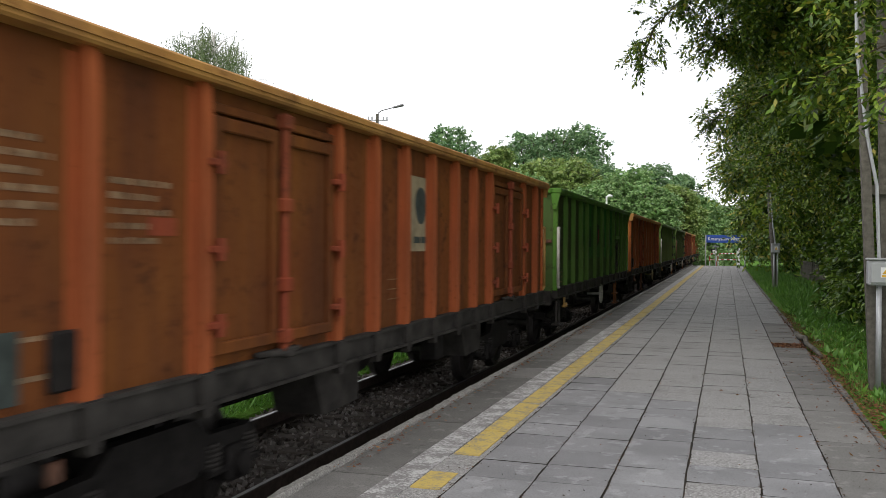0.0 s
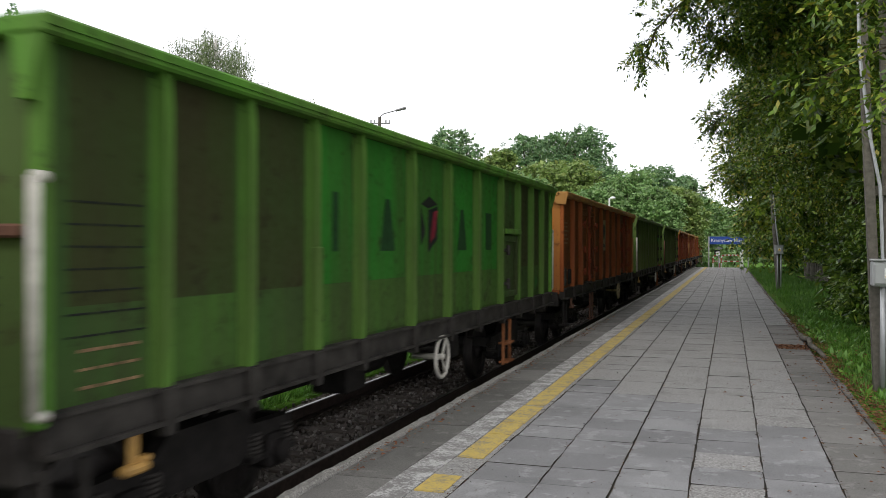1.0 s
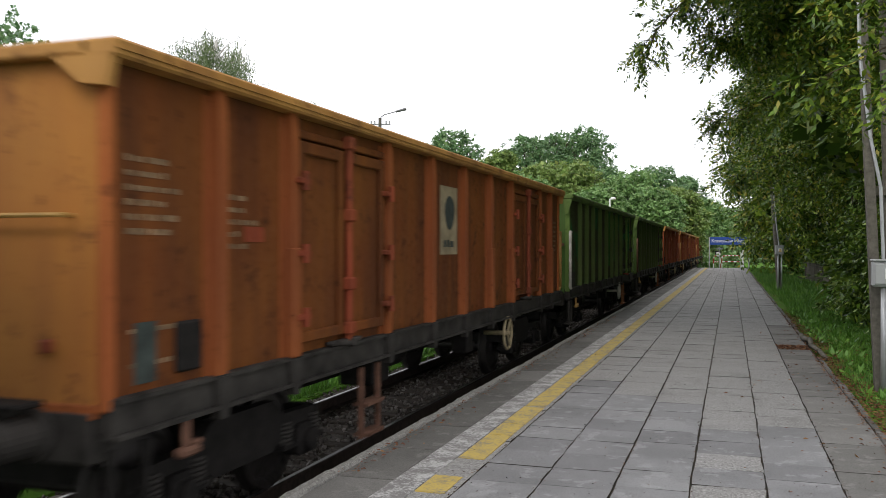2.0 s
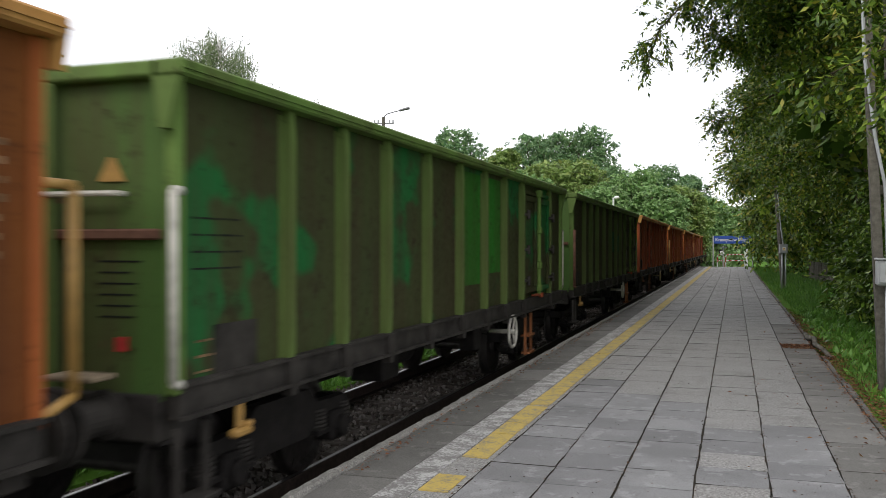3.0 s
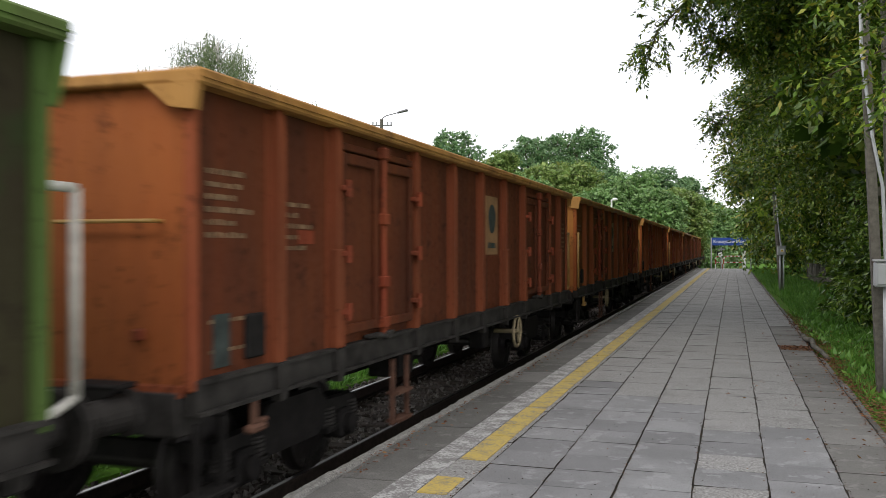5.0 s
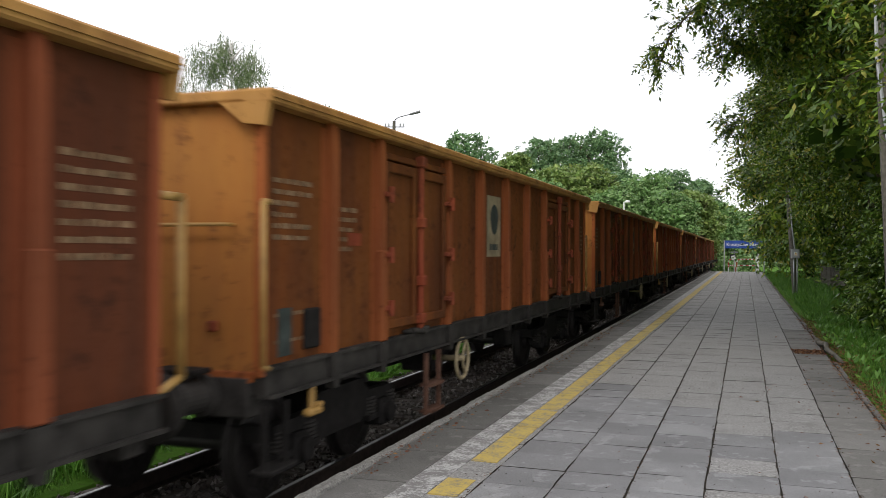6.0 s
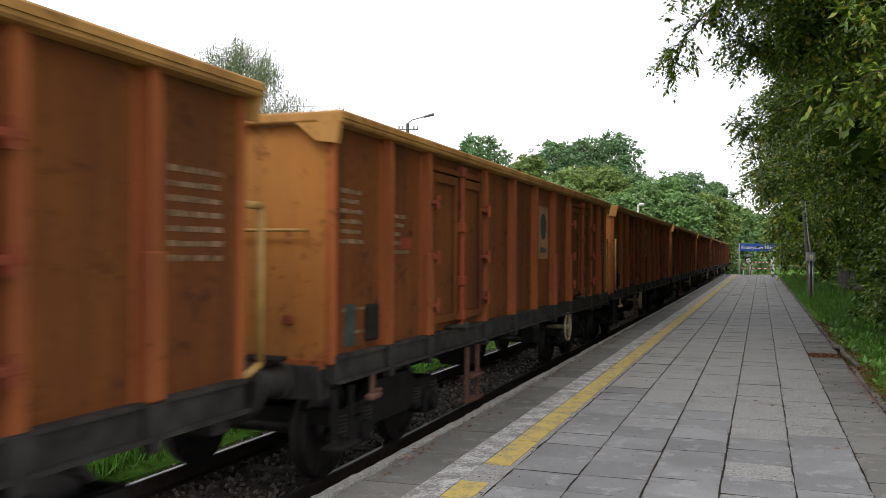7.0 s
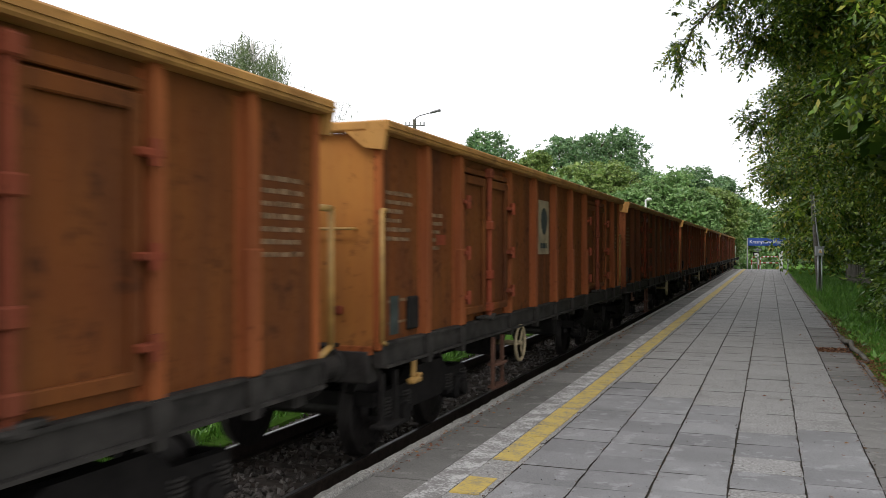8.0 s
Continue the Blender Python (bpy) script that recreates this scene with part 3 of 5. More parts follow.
def wheelset_mesh():
    bm = bmesh.new()
    for s in (-1, 1):
        m = Matrix.Translation((s * .70, 0, 0)) @ Matrix.Rotation(s * math.pi / 2, 4, "Y")
        lathe(bm, [(.10, -.07), (.36, -.05), (.40, -.065), (.485, -.06), (.485, -.03), (.462, -.022), (.455, .07), (.40, .075), (.37, .03), (.16, .05), (.12, .11), (.10, .12)], m, 28)
        lathe(bm, [(.02, .10), (.055, .10), (.055, .22), (.02, .22)], m, 8)
        for k in range(2):  # chalk marks and clamps show that the wheel turns
            add_box(bm, s * .775 - .006, s * .775 + .006, -.03, .03, .40 * (-1) ** k - .03, .40 * (-1) ** k + .03)
    add_rod(bm, (-.7, 0, 0), (.7, 0, 0), .085, 14)
    return to_mesh("wheelset", bm, WHEEL_STEEL, False)


WHEELSET = wheelset_mesh()


def bogie_frame_mesh():
    """Cast side frames that dip between the axles, transoms, axle boxes with lids, and lugs."""
    bm = bmesh.new()
    for s in (-1, 1):
        a, b = s * 0.96, s * 1.06
        prism(bm, [(-1.25, .70), (-.62, .72), (-.45, .86), (.45, .86), (.62, .72), (1.25, .70), (1.25, .60), (.66, .58), (.45, .44), (-.45, .44), (-.66, .58), (-1.25, .60)], min(a, b), max(a, b))
        for y in (-.9, .9):
            add_box(bm, *sorted((s * .90, s * 1.14)), y - .13, y + .13, .33, .60, .03)
            add_rod(bm, (s * 1.13, y, .46), (s * 1.19, y, .46), .10, 12)
            add_box(bm, *sorted((s * .93, s * 1.10)), y - .36, y + .36, .42, .47)
    add_box(bm, -1.0, 1.0, -.20, .20, .55, .85, .03)
    add_box(bm, -1.0, 1.0, -1.3, -1.2, .56, .70)
    add_box(bm, -1.0, 1.0, 1.2, 1.3, .56, .70)
    add_rod(bm, (0, 0, .8), (0, 0, .99), .25, 16)
    for s in (-1, 1):  # brake beams and shoes
        for y in (-.36, .36):
            add_box(bm, *sorted((s * .66, s * .76)), y - .04, y + .04, .30, .60)
    add_rod(bm, (-.8, .36, .36), (.8, .36, .36), .04, 8)
    add_rod(bm, (-.8, -.36, .36), (.8, -.36, .36), .04, 8)
    return to_mesh("bogie_frame", bm, GRIME)


def spring_mesh():
    """One coil wound from square-set rings of a helix."""
    bm = bmesh.new()
    turns, seg, ring = 6, 14, 6
    loops = []
    for k in range(turns * seg + 1):
        a = 2 * math.pi * k / seg
        z = .02 + .21 * k / (turns * seg)
        c, s = math.cos(a), math.sin(a)
        loops.append([bm.verts.new(((.08 + .017 * math.cos(b)) * c, (.08 + .017 * math.cos(b)) * s, z + .017 * math.sin(b))) for b in (2 * math.pi * j / ring for j in range(ring))])
    for p, q in zip(loops, loops[1:]):
        for j in range(ring):
            bm.faces.new((p[j], p[(j + 1) % ring], q[(j + 1) % ring], q[j]))
    return to_mesh("coil_spring", bm, SOLE, True)


BOGIE, SPRING = bogie_frame_mesh(), spring_mesh()


def buffer_mesh():
    bm = bmesh.new()
    m = Matrix.Rotation(math.pi / 2, 4, "X")  # local z runs to -y
    lathe(bm, [(.13, 0), (.16, 0), (.16, .03), (.125, .05), (.115, .34), (.10, .35), (.095, .56), (.24, .575), (.245, .60), (.20, .62), (.02, .625)], m, 22)
    return to_mesh("buffer", bm, SOLE, False)


BUFFER = buffer_mesh()


def bars_mesh(name, mat, rows, x, rng, h=.040):
    """Lines of stencilled writing too worn to read, as plain thin bars."""
    bm = bmesh.new()
    for z, y0, y1 in rows:
        y = y0
        while y < y1 - .02:
            w = min(rng.choice((.05, .09, .14, .2)), y1 - y)
            add_box(bm, x, x + .003, y, y + w, z, z + h * rng.uniform(.8, 1.0))
            y += w + .03
    return to_mesh(name, bm, mat)


def brake_wheel(parent, y, mat):
    bm = bmesh.new()
    m = Matrix.Translation((1.42, y, .83)) @ Matrix.Rotation(math.pi / 2, 4, "Y")
    torus(bm, .235, .023, m, 30, 8)
    for k in range(3):
        a = 2 * math.pi * k / 3 + .5
        add_rod(bm, m @ Vector((0, 0, 0)), m @ Vector((.235 * math.cos(a), .235 * math.sin(a), 0)), .017, 8)
    add_rod(bm, (1.05, y, .83), (1.45, y, .83), .035, 10)
    return part("brake_wheel", bm, mat, parent, "spoked handbrake wheel", True)


def ladder(parent, y, mat):
    bm = bmesh.new()
    for s in (-.2, .2):
        add_box(bm, 1.38, 1.42, y + s - .025, y + s + .025, .36, 1.02)
    for z in (.38, .66):
        add_box(bm, 1.33, 1.47, y - .2, y + .2, z, z + .03)
    return part("step", bm, mat, parent, "two-rung hanging step")


def bars_end(s, h, rng):
    bm = bmesh.new()
    for k in range(6):
        a = rng.uniform(.22, .32)
        add_box(bm, *sorted((s * .80, s * (.80 + a))), -h - .004, -h - .0005, 2.02 - .07 * k, 2.032 - .07 * k)
    return bm


def wagon(label, L, posts, kinked, doors, panel, post, rim, rail_mat, wheel_s, step_s, marks, seed, sole_doors=SOLE):
    """A four-axle open freight wagon. Places along it (posts, doors, marks) are metres from the end that leads."""
    rng = random.Random(seed)
    w = empty("freight_wagon")
    tagged(w, label, "freight wagon", "wagons of the train")
    h = L / 2
    at = lambda s: s - h
    # walls and floor
    for side in (0, 1):
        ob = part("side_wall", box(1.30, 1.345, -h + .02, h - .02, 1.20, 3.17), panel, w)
        if side:
            ob.matrix_basis = MIRROR
    part("wagon_floor", box(-1.30, 1.30, -h + .03, h - .03, 1.18, 1.24), SOLE, w)
    orange = rim is RIM_OCHRE
    for e in (0, 1):
        # orange ends get a brighter paint than the side panels, imitating sunlight
        made = [part("end_wall", box(-1.298, 1.298, -h, -h + .045, 1.16, 3.17), (post if post is FAR_SHADE_POST else ORANGE_POST if panel is RED_PANEL else ORANGE_END_SUNLIT) if orange else GREEN_END, w, "plain steel end wall")]
        if orange:
            gr = rods([(.35, -h, 2.30), (.35, -h - .09, 2.30), (1.12, -h - .09, 2.30), (1.12, -h, 2.30)], .014)
            made.append(part("grab_rail", gr, YELLOW_PAINT, w, "pale grab rail"))
            made.append(part("end_lug", box(.92, 1.0, -h - .05, -h - .002, 1.52, 1.60, .012), RED_POST, w))
            made.append(part("end_fold", box(-1.29, 1.29, -h - .022, -h - .001, 1.16, 1.24, .006), post, w))
        else:
            made.append(part("end_crossbar", box(-1.28, 1.28, -h - .06, -h - .002, 2.16, 2.23, .012), RUST_BROWN, w, "rusty brown crossbar"))
            for x in (-.46, .46):
                made.append(part("end_post", box(x - .05, x + .05, -h - .10, -h - .062, 1.12, 3.16, .01), post, w))
            for s in (-1, 1):
                made.append(part("end_notice", bars_end(s, h, rng), STENCIL_DARK, w, "thin dark stencilled lines"))
                made.append(part("end_marker", box(*sorted((s * .93, s * 1.02)), -h - .012, -h - .002, 1.46, 1.55), RED_PAINT, w, "small red marker plate"))
                made.append(part("warning_plate", prism_y(-s * 1.0, -s * .80, 2.53, -h - .002), YELLOW_PAINT, w, "orange triangular warning plate"))
        for s in (-1, 1):
            made.append(part("corner_post", box(*sorted((s * 1.302, s * (1.38 if orange else 1.40))), -h - .03, -h + (.05 if orange else .06), 1.20, 3.16, .014), post, w))
            bm = bmesh.new()
            shape = [(1.46, 3.172), (1.06, 3.172), (1.25, 3.02), (1.43, 3.0)] if orange else [(1.46, 3.155), (1.27, 3.155), (1.31, 2.84), (1.38, 2.84)]
            a = [bm.verts.new((s * x, -h - .10, z)) for x, z in shape]
            b = [bm.verts.new((s * x, -h - .035, z)) for x, z in shape]
            bm.faces.new(a)
            bm.faces.new(b[::-1])
            for i in range(4):
                bm.faces.new((a[i], b[i], b[(i + 1) % 4], a[(i + 1) % 4]))
            made.append(part("corner_gusset", bm, rim, w, "pale corner gusset plate"))
        if e:
            for o in made:
                o.matrix_basis = MIRROR
    bm = bmesh.new()
    for s in (-1, 1):
        add_box(bm, *sorted((s * 1.25, s * 1.48)), -h - .10, h + .10, 3.158, 3.265, .016)
        add_box(bm, *sorted((s * 1.481, s * 1.492)), -h - .09, h + .09, 3.20, 3.212)
    for s in (-1, 1):
        add_box(bm, -1.31, 1.31, *sorted((s * (h - .04), s * (h + .10))), 3.175 if orange else 3.16, 3.262, .014)
    part("top_rim", bm, rim, w, "folded top rim")
    # posts on both sides
    pw = .115 if orange else .082
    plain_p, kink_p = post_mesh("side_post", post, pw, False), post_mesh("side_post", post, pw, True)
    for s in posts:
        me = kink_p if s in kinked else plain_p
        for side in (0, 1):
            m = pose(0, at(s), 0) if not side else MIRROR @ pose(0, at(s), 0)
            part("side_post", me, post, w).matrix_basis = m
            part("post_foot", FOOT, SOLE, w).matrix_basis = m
    # doors
    for d0, d1 in doors:
        mid = (d0 + d1) / 2
        top = 2.97 if d1 - d0 > 1.2 else 2.3
        for side in (0, 1):
            m = Matrix() if not side else MIRROR
            for a, b in ((d0 + .11, mid - .05), (mid + .05, d1 - .11)) if top > 2.5 else ((d0 + .11, d1 - .11),):
                bm = bmesh.new()
                ya, yb = at(a), at(b)
                add_box(bm, 1.347, 1.365, ya, yb, 1.36, top)
                for y0, y1, z0, z1 in ((ya, ya + .09, 1.362, top - .002), (yb - .09, yb, 1.362, top - .002), (ya + .09, yb - .09, 1.362, 1.45), (ya + .09, yb - .09, top - .1, top - .002)):
                    add_box(bm, 1.3655, 1.41, y0, y1, z0, z1, .01)
                leaf = part("door_leaf", bm, panel, w, "hinged steel door leaf")
                leaf.matrix_basis = m
                yh = ya - .02 if a < mid else yb + .02
                for z in (1.55, 2.05, 2.62)[:3 if top > 2.5 else 2]:
                    hb = box(1.37, 1.475, yh - .09, yh + .09, z, z + .05, .01)
                    add_rod(hb, (1.475, yh, z - .05), (1.475, yh, z + .10), .03, 8)
                    part("hinge", hb, RED_POST if orange else SOLE, leaf)
            if top < 2.5:
                part("lintel", box(1.347, 1.46, at(d0) + .08, at(d1) - .08, top + .02, top + .10, .012), post, w).matrix_basis = m
                continue
            bm = bmesh.new()
            add_rod(bm, (1.43, at(mid), 1.28), (1.43, at(mid), top + .13), .036, 10)
            for z in (1.36, 1.75, top - .62, top + .01):
                add_box(bm, 1.38, 1.48, at(mid) - .06, at(mid) + .06, z, z + .11, .012)
            bar = part("lock_bar", bm, RED_POST if rim is RIM_OCHRE else post, w, "vertical locking bar with brackets")
            bar.matrix_basis = m
            bm = bmesh.new()
            add_box(bm, 1.37, 1.45, at(mid) - .35, at(mid) + .25, 1.285, 1.32, .008)
            add_rod(bm, (1.46, at(mid) - .3, 1.31), (1.46, at(mid) + .12, 1.27), .022, 8)
            add_box(bm, 1.43, 1.49, at(mid) - .02, at(mid) + .10, 1.25, 1.33, .012)
            part("latch", bm, sole_doors, w, "chipped latch lever").matrix_basis = m
            part("door_header", box(1.347, 1.40, at(d0) + .10, at(d1) - .10, top + .02, top + .085, .008), panel, w).matrix_basis = m
    if seed == 3:
        for d in (4.35, 8.75):
            for side in (0, 1):
                bm = bmesh.new()
                prism(bm, [(at(d) - .5, 1.05), (at(d) + .5, 1.05), (at(d) + .46, .62), (at(d) - .30, .60)], .78, 1.25)
                part("side_chute", bm, SOLE, w, "dark sheet steel chute").matrix_basis = MIRROR if side else Matrix()
    # underframe
    for s in (-1, 1):
        bm = box(*sorted((s * 1.27, s * 1.40)), -h, h, 1.065, 1.262, .012)
        add_box(bm, *sorted((s * 1.30, s * 1.445)), -h, h, 1.05, 1.075)
        add_box(bm, *sorted((s * 1.30, s * 1.43)), -h, h, 1.25, 1.275)
        part("sole_bar", bm, SOLE, w)
        part("headstock", box(-1.265, 1.265, *sorted((s * (h - .16), s * (h + .03))), .90, 1.20, .015), SOLE, w)
    part("centre_sill", box(-.25, .25, -h + .165, h - .165, .80, 1.17), SOLE, w)
    for k in range(9):
        y = -h + L * (k + .5) / 9
        part("cross_member", box(-1.265, 1.265, y - .05, y + .05, 1.0, 1.175), SOLE, w)
    bm = bmesh.new()
    add_rod(bm, (.25, -.9, .72), (.25, .5, .72), .19, 16)
    add_box(bm, .55, .95, -1.9, -1.4, .62, .95, .02)
    add_box(bm, .95, 1.18, .9, 1.2, .66, .98, .02)
    add_rod(bm, (0, -h + 1.2, .55), (0, h - 1.2, .55), .025, 8)
    part("brake_gear", bm, GRIME, w)
    # running gear
    for e in (-1, 1):
        yb = e * (h - 1.95)
        bogie = part("bogie", BOGIE, GRIME, w)
        bogie.matrix_basis = pose(0, yb, 0)
        for sx in (-1, 1):
            for dy in (-1.15, -.65, .65, 1.15):
                part("coil_spring", SPRING, SOLE, bogie).matrix_basis = pose(sx * 1.02, dy, .41)
        for dy in (-.9, .9):
            ws = part("wheelset", WHEELSET, WHEEL_STEEL, w)
            ws.matrix_basis = pose(0, yb + dy, .46)
            WHEELS.setdefault(w, []).append(ws)
    for e in (0, 1):
        for sx in (-.875, .875):
            m = pose(sx, -h - .03, 1.06)
            part("buffer", BUFFER, SOLE, w).matrix_basis = MIRROR @ m if e else m
        bm = bmesh.new()
        add_rod(bm, (0, -h, 1.02), (0, -h - .30, 1.0), .05, 8)
        torus(bm, .10, .03, Matrix.Translation((0, -h - .36, .96)) @ Matrix.Rotation(math.pi / 2, 4, "Y"), 16, 8)
        add_rod(bm, (0, -h - .40, .95), (0, -h - .62, .86), .045, 8)
        add_rod(bm, (.35, -h, .95), (.35, -h - .35, .62), .03, 8)
        ob = part("coupling", bm, GRIME, w, smooth=False)
        # shunter's handrails and steps at the corners
        if e:
            hr = rods([(-1.36, -h - .03, 2.44), (-1.36, -h - .24, 2.44), (-1.36, -h - .24, 1.34), (-1.36, -h - .03, 1.27)], .027)
            h2 = rods([(1.36, -h - .03, 2.44), (1.36, -h - .24, 2.44), (1.36, -h - .24, 1.34), (1.36, -h - .03, 1.27)], .027)
            part("handrail", h2, rail_mat, w, "bent tube handrail", True).matrix_basis = MIRROR
        else:
            hr = rods([(1.43, -h - .03, 2.46), (1.43, -h - .11, 2.46), (1.43, -h - .11, 1.30), (1.43, -h - .03, 1.27)], .022 if orange else .03)
            if orange and seed != 2:
                hr.free()
                hr = rods([(-1.43, -h - .03, 2.46), (-1.43, -h - .11, 2.46), (-1.43, -h - .11, 1.30), (-1.43, -h - .03, 1.27)], .022)
        if not orange:
            gr = rods([(.45, -h - .0, 2.45), (.45, -h - .10, 2.45), (1.0, -h - .10, 2.45), (1.0, -h, 2.45)], .018)
            g_ob = part("grab_rail", gr, WHITE_PAINT, w, "white grab rail")
            if e:
                g_ob.matrix_basis = MIRROR
        ob2 = part("handrail", hr, rail_mat if e or orange else (RUST_BROWN if panel is OLIVE else WHITE_PAINT), w, "bent tube handrail", True)
        sb = bmesh.new()
        for y in (-h - .02, -h + .28):
            add_box(sb, 1.36, 1.40, y, y + .04, .52, 1.0)
        add_box(sb, 1.28, 1.46, -h - .04, -h + .36, .50, .54, .01)
        st = part("buffer_step", box(.62, 1.0, -h - .30, -h - .08, 1.30 if not orange else 1.235, 1.335 if not orange else 1.27, .01), WOOD_STEP if not orange else GRIME, w, "worn wooden step over the buffer")
        if e:
            st.matrix_basis = MIRROR
        ob3 = part("corner_step", sb, GRIME if rim is RIM_OCHRE else SOLE, w)
        hk = box(1.40, 1.44, -h + .61, -h + .68, .88, 1.06, .012)
        add_box(hk, 1.39, 1.48, -h + .54, -h + .74, .83, .89, .018)
        add_box(hk, 1.39, 1.47, -h + .69, -h + .76, .88, .92, .012)
        if seed == 3:
            hk.free()
            hk = box(1.36, 1.40, -h + .60, -h + .69, .88, 1.0, .01)
        ob4 = part("tow_hook", hk, YELLOW_PAINT if seed in (6, 8, 10, 2) else RUST_BROWN, w, "painted rope hook")
        if e:
            for o in (ob, ob2, ob3, ob4):
                o.matrix_basis = MIRROR
    if wheel_s is not None:
        for side in (0, 1):
            bw = brake_wheel(w, at(wheel_s), WHITE_PAINT if rim is not RIM_OCHRE else HANDWHEEL_PAINT)
            ld = ladder(w, at(step_s), RUST_BROWN if orange else STEP_RUST)
            if side:
                bw.matrix_basis = ld.matrix_basis = MIRROR
    marks(w, at, rng)
    return w


WHEELS = {}


def orange_marks(sign_s, placard=PLACARD):
    def build(w, at, rng):
        x = 1.3455
        rows = [(2.62 - .085 * k, at(.16), at(.16 + rng.uniform(.35, .62))) for k in range(6)]
        part("stencil", bars_mesh("stencil", STENCIL, rows, x, rng), STENCIL, w, "worn white stencilled lines")
        rows = [(2.45 - .085 * k, at(1.1), at(1.1 + rng.uniform(.3, .6))) for k in range(5)]
        part("stencil", bars_mesh("stencil", STENCIL, rows, x, rng), STENCIL, w, "worn white stencilled lines")
        rows = [(1.62, at(.2), at(.7)), (1.42, at(.2), at(.75))]
        part("stencil", bars_mesh("stencil", STENCIL, rows, x, rng, .03), STENCIL, w)
        L = -2 * at(0)
        rows = [(2.6 - .09 * k, at(L - .75), at(L - .2)) for k in range(7)]
        part("stencil", bars_mesh("stencil", STENCIL, rows, x, rng), STENCIL, w)
        for s0, s1 in ((5.35, 6.2),):
            rows = [(1.75 - .1 * k, at(s0), at(s0 + .4)) for k in range(3)]
            part("stencil", bars_mesh("stencil", STENCIL, rows, x, rng, .010), STENCIL, w)
        part("label_holder", box(1.346, 1.385, at(.62), at(.88), 1.34, 1.66, .015), GRIME, w, "dark card holder")
        part("label_plate", box(1.346, 1.353, at(.24), at(.44), 1.32, 1.68), PLACARD_BLUE, w)
        part("notice_plate", box(1.346, 1.350, at(1.45), at(1.72), 2.16, 2.27), RED_POST, w, "dark red notice plate")
        sg = part("placard", box(1.3455, 1.349, at(sign_s) - .335, at(sign_s) + .335, 2.04, 2.87), placard, w, "faded painted panel")
        bm = bmesh.new()
        prism(bm, [(at(sign_s) + .02 + .19 * math.cos(a) * (1 + .08 * math.sin(3 * a)), 2.55 + .21 * math.sin(a)) for a in (2 * math.pi * k / 14 for k in range(14))], 1.3495, 1.3525)
        part("emblem", bm, PLACARD_BLUE, sg, "faded dark emblem shape")
        part("lettering", bars_mesh("lettering", PLACARD_BLUE, [(2.13, at(sign_s) - .2, at(sign_s) + .22)], 1.3495, rng, .09), PLACARD_BLUE, sg, "faded dark lettering bars")
    return build


J_POSTS = (.97, 1.95, 2.98, 3.93, 5.31, 6.59, 7.87, 9.16, 10.25, 11.24, 12.13)


def green_marks(w, at, rng):
    x = 1.3455
    rows = [(2.35 - .12 * k, at(.2), at(.85)) for k in range(7)]
    part("stencil", bars_mesh("stencil", STENCIL_DARK, rows, x, rng, .013), STENCIL_DARK, w, "thin dark stencilled lines")
    rows = [(1.55 - .1 * k, at(.3), at(.8)) for k in range(3)]
    part("stencil", bars_mesh("stencil", STENCIL, rows, x, rng, .018), STENCIL, w)
    bays = tuple(zip((.10,) + J_POSTS, J_POSTS))
    for s0, s1 in bays[3:8]:
        part("repainted_plate", box(1.3452, 1.3468, at(s0) + .11, at(s1) - .11, 1.80, 3.15), FRESH_GREEN, w, "bright repainted green plate")
    for s0, s1 in bays[:3] + bays[9:]:
        part("grimy_plate", box(1.3447, 1.3453, at(s0) + .11, at(s1) - .11, 1.80, 3.15), GRIMY_GREEN, w, "brown-stained dark green plate")
    for s0, s1 in bays[1:2] + bays[3:8]:
        part("repainted_plate", box(1.3452, 1.3466, at(s0) + .11, at(s1) - .11, 1.30, 1.795), LOWER_GREEN, w, "dull green lower plate")
    x += .0025
    # large lettering of an owner, as plain strokes
    for s, half, slim in ((3.47, .06, 1.0), (4.70, .20, .30), (7.28, .20, .30), (8.58, .15, 1.0)):
        bm = bmesh.new()
        prism(bm, [(at(s) - half, 2.08), (at(s) + half, 2.08), (at(s) + half * slim, 2.60), (at(s) - half * slim, 2.60)], x, x + .003)
        part("lettering", bm, LETTER_GREEN, w, "large dark lettering block")
    c = at(6.0)
    em = bmesh.new()  # a cube's three faces: a flat brown lid, a dark side with a red band
    prism(em, [(c - .05, 2.06), (c + .28, 2.22), (c + .28, 2.60), (c - .05, 2.54)], x, x + .003)
    prism(em, [(c - .30, 2.60), (c - .05, 2.56), (c + .28, 2.62), (c - .02, 2.70)], x, x + .003)
    prism(em, [(c - .30, 2.14), (c - .17, 2.26), (c - .17, 2.34), (c - .30, 2.56)], x, x + .003)
    e = part("emblem", em, STENCIL_DARK, w, "dark emblem of three slanted faces")
    bm = bmesh.new()
    prism(bm, [(c + .0, 2.17), (c + .16, 2.24), (c + .28, 2.55), (c + .12, 2.53)], x + .0045, x + .007)
    part("emblem_band", bm, EMBLEM_RED, e, "dull red slanted band")


def prism_y(x0, x1, z0, y):
    bm = bmesh.new()
    pts = [(x0, z0), (x1, z0), ((x0 + x1) / 2 + .02, z0 + .15), ((x0 + x1) / 2 - .02, z0 + .15)]
    a = [bm.verts.new((-x, y, z)) for x, z in pts]
    b = [bm.verts.new((-x, y - .01, z)) for x, z in pts]
    bm.faces.new(a)
    bm.faces.new(b[::-1])
    for i in range(4):
        bm.faces.new((a[i], b[i], b[(i + 1) % 4], a[(i + 1) % 4]))
    return bm


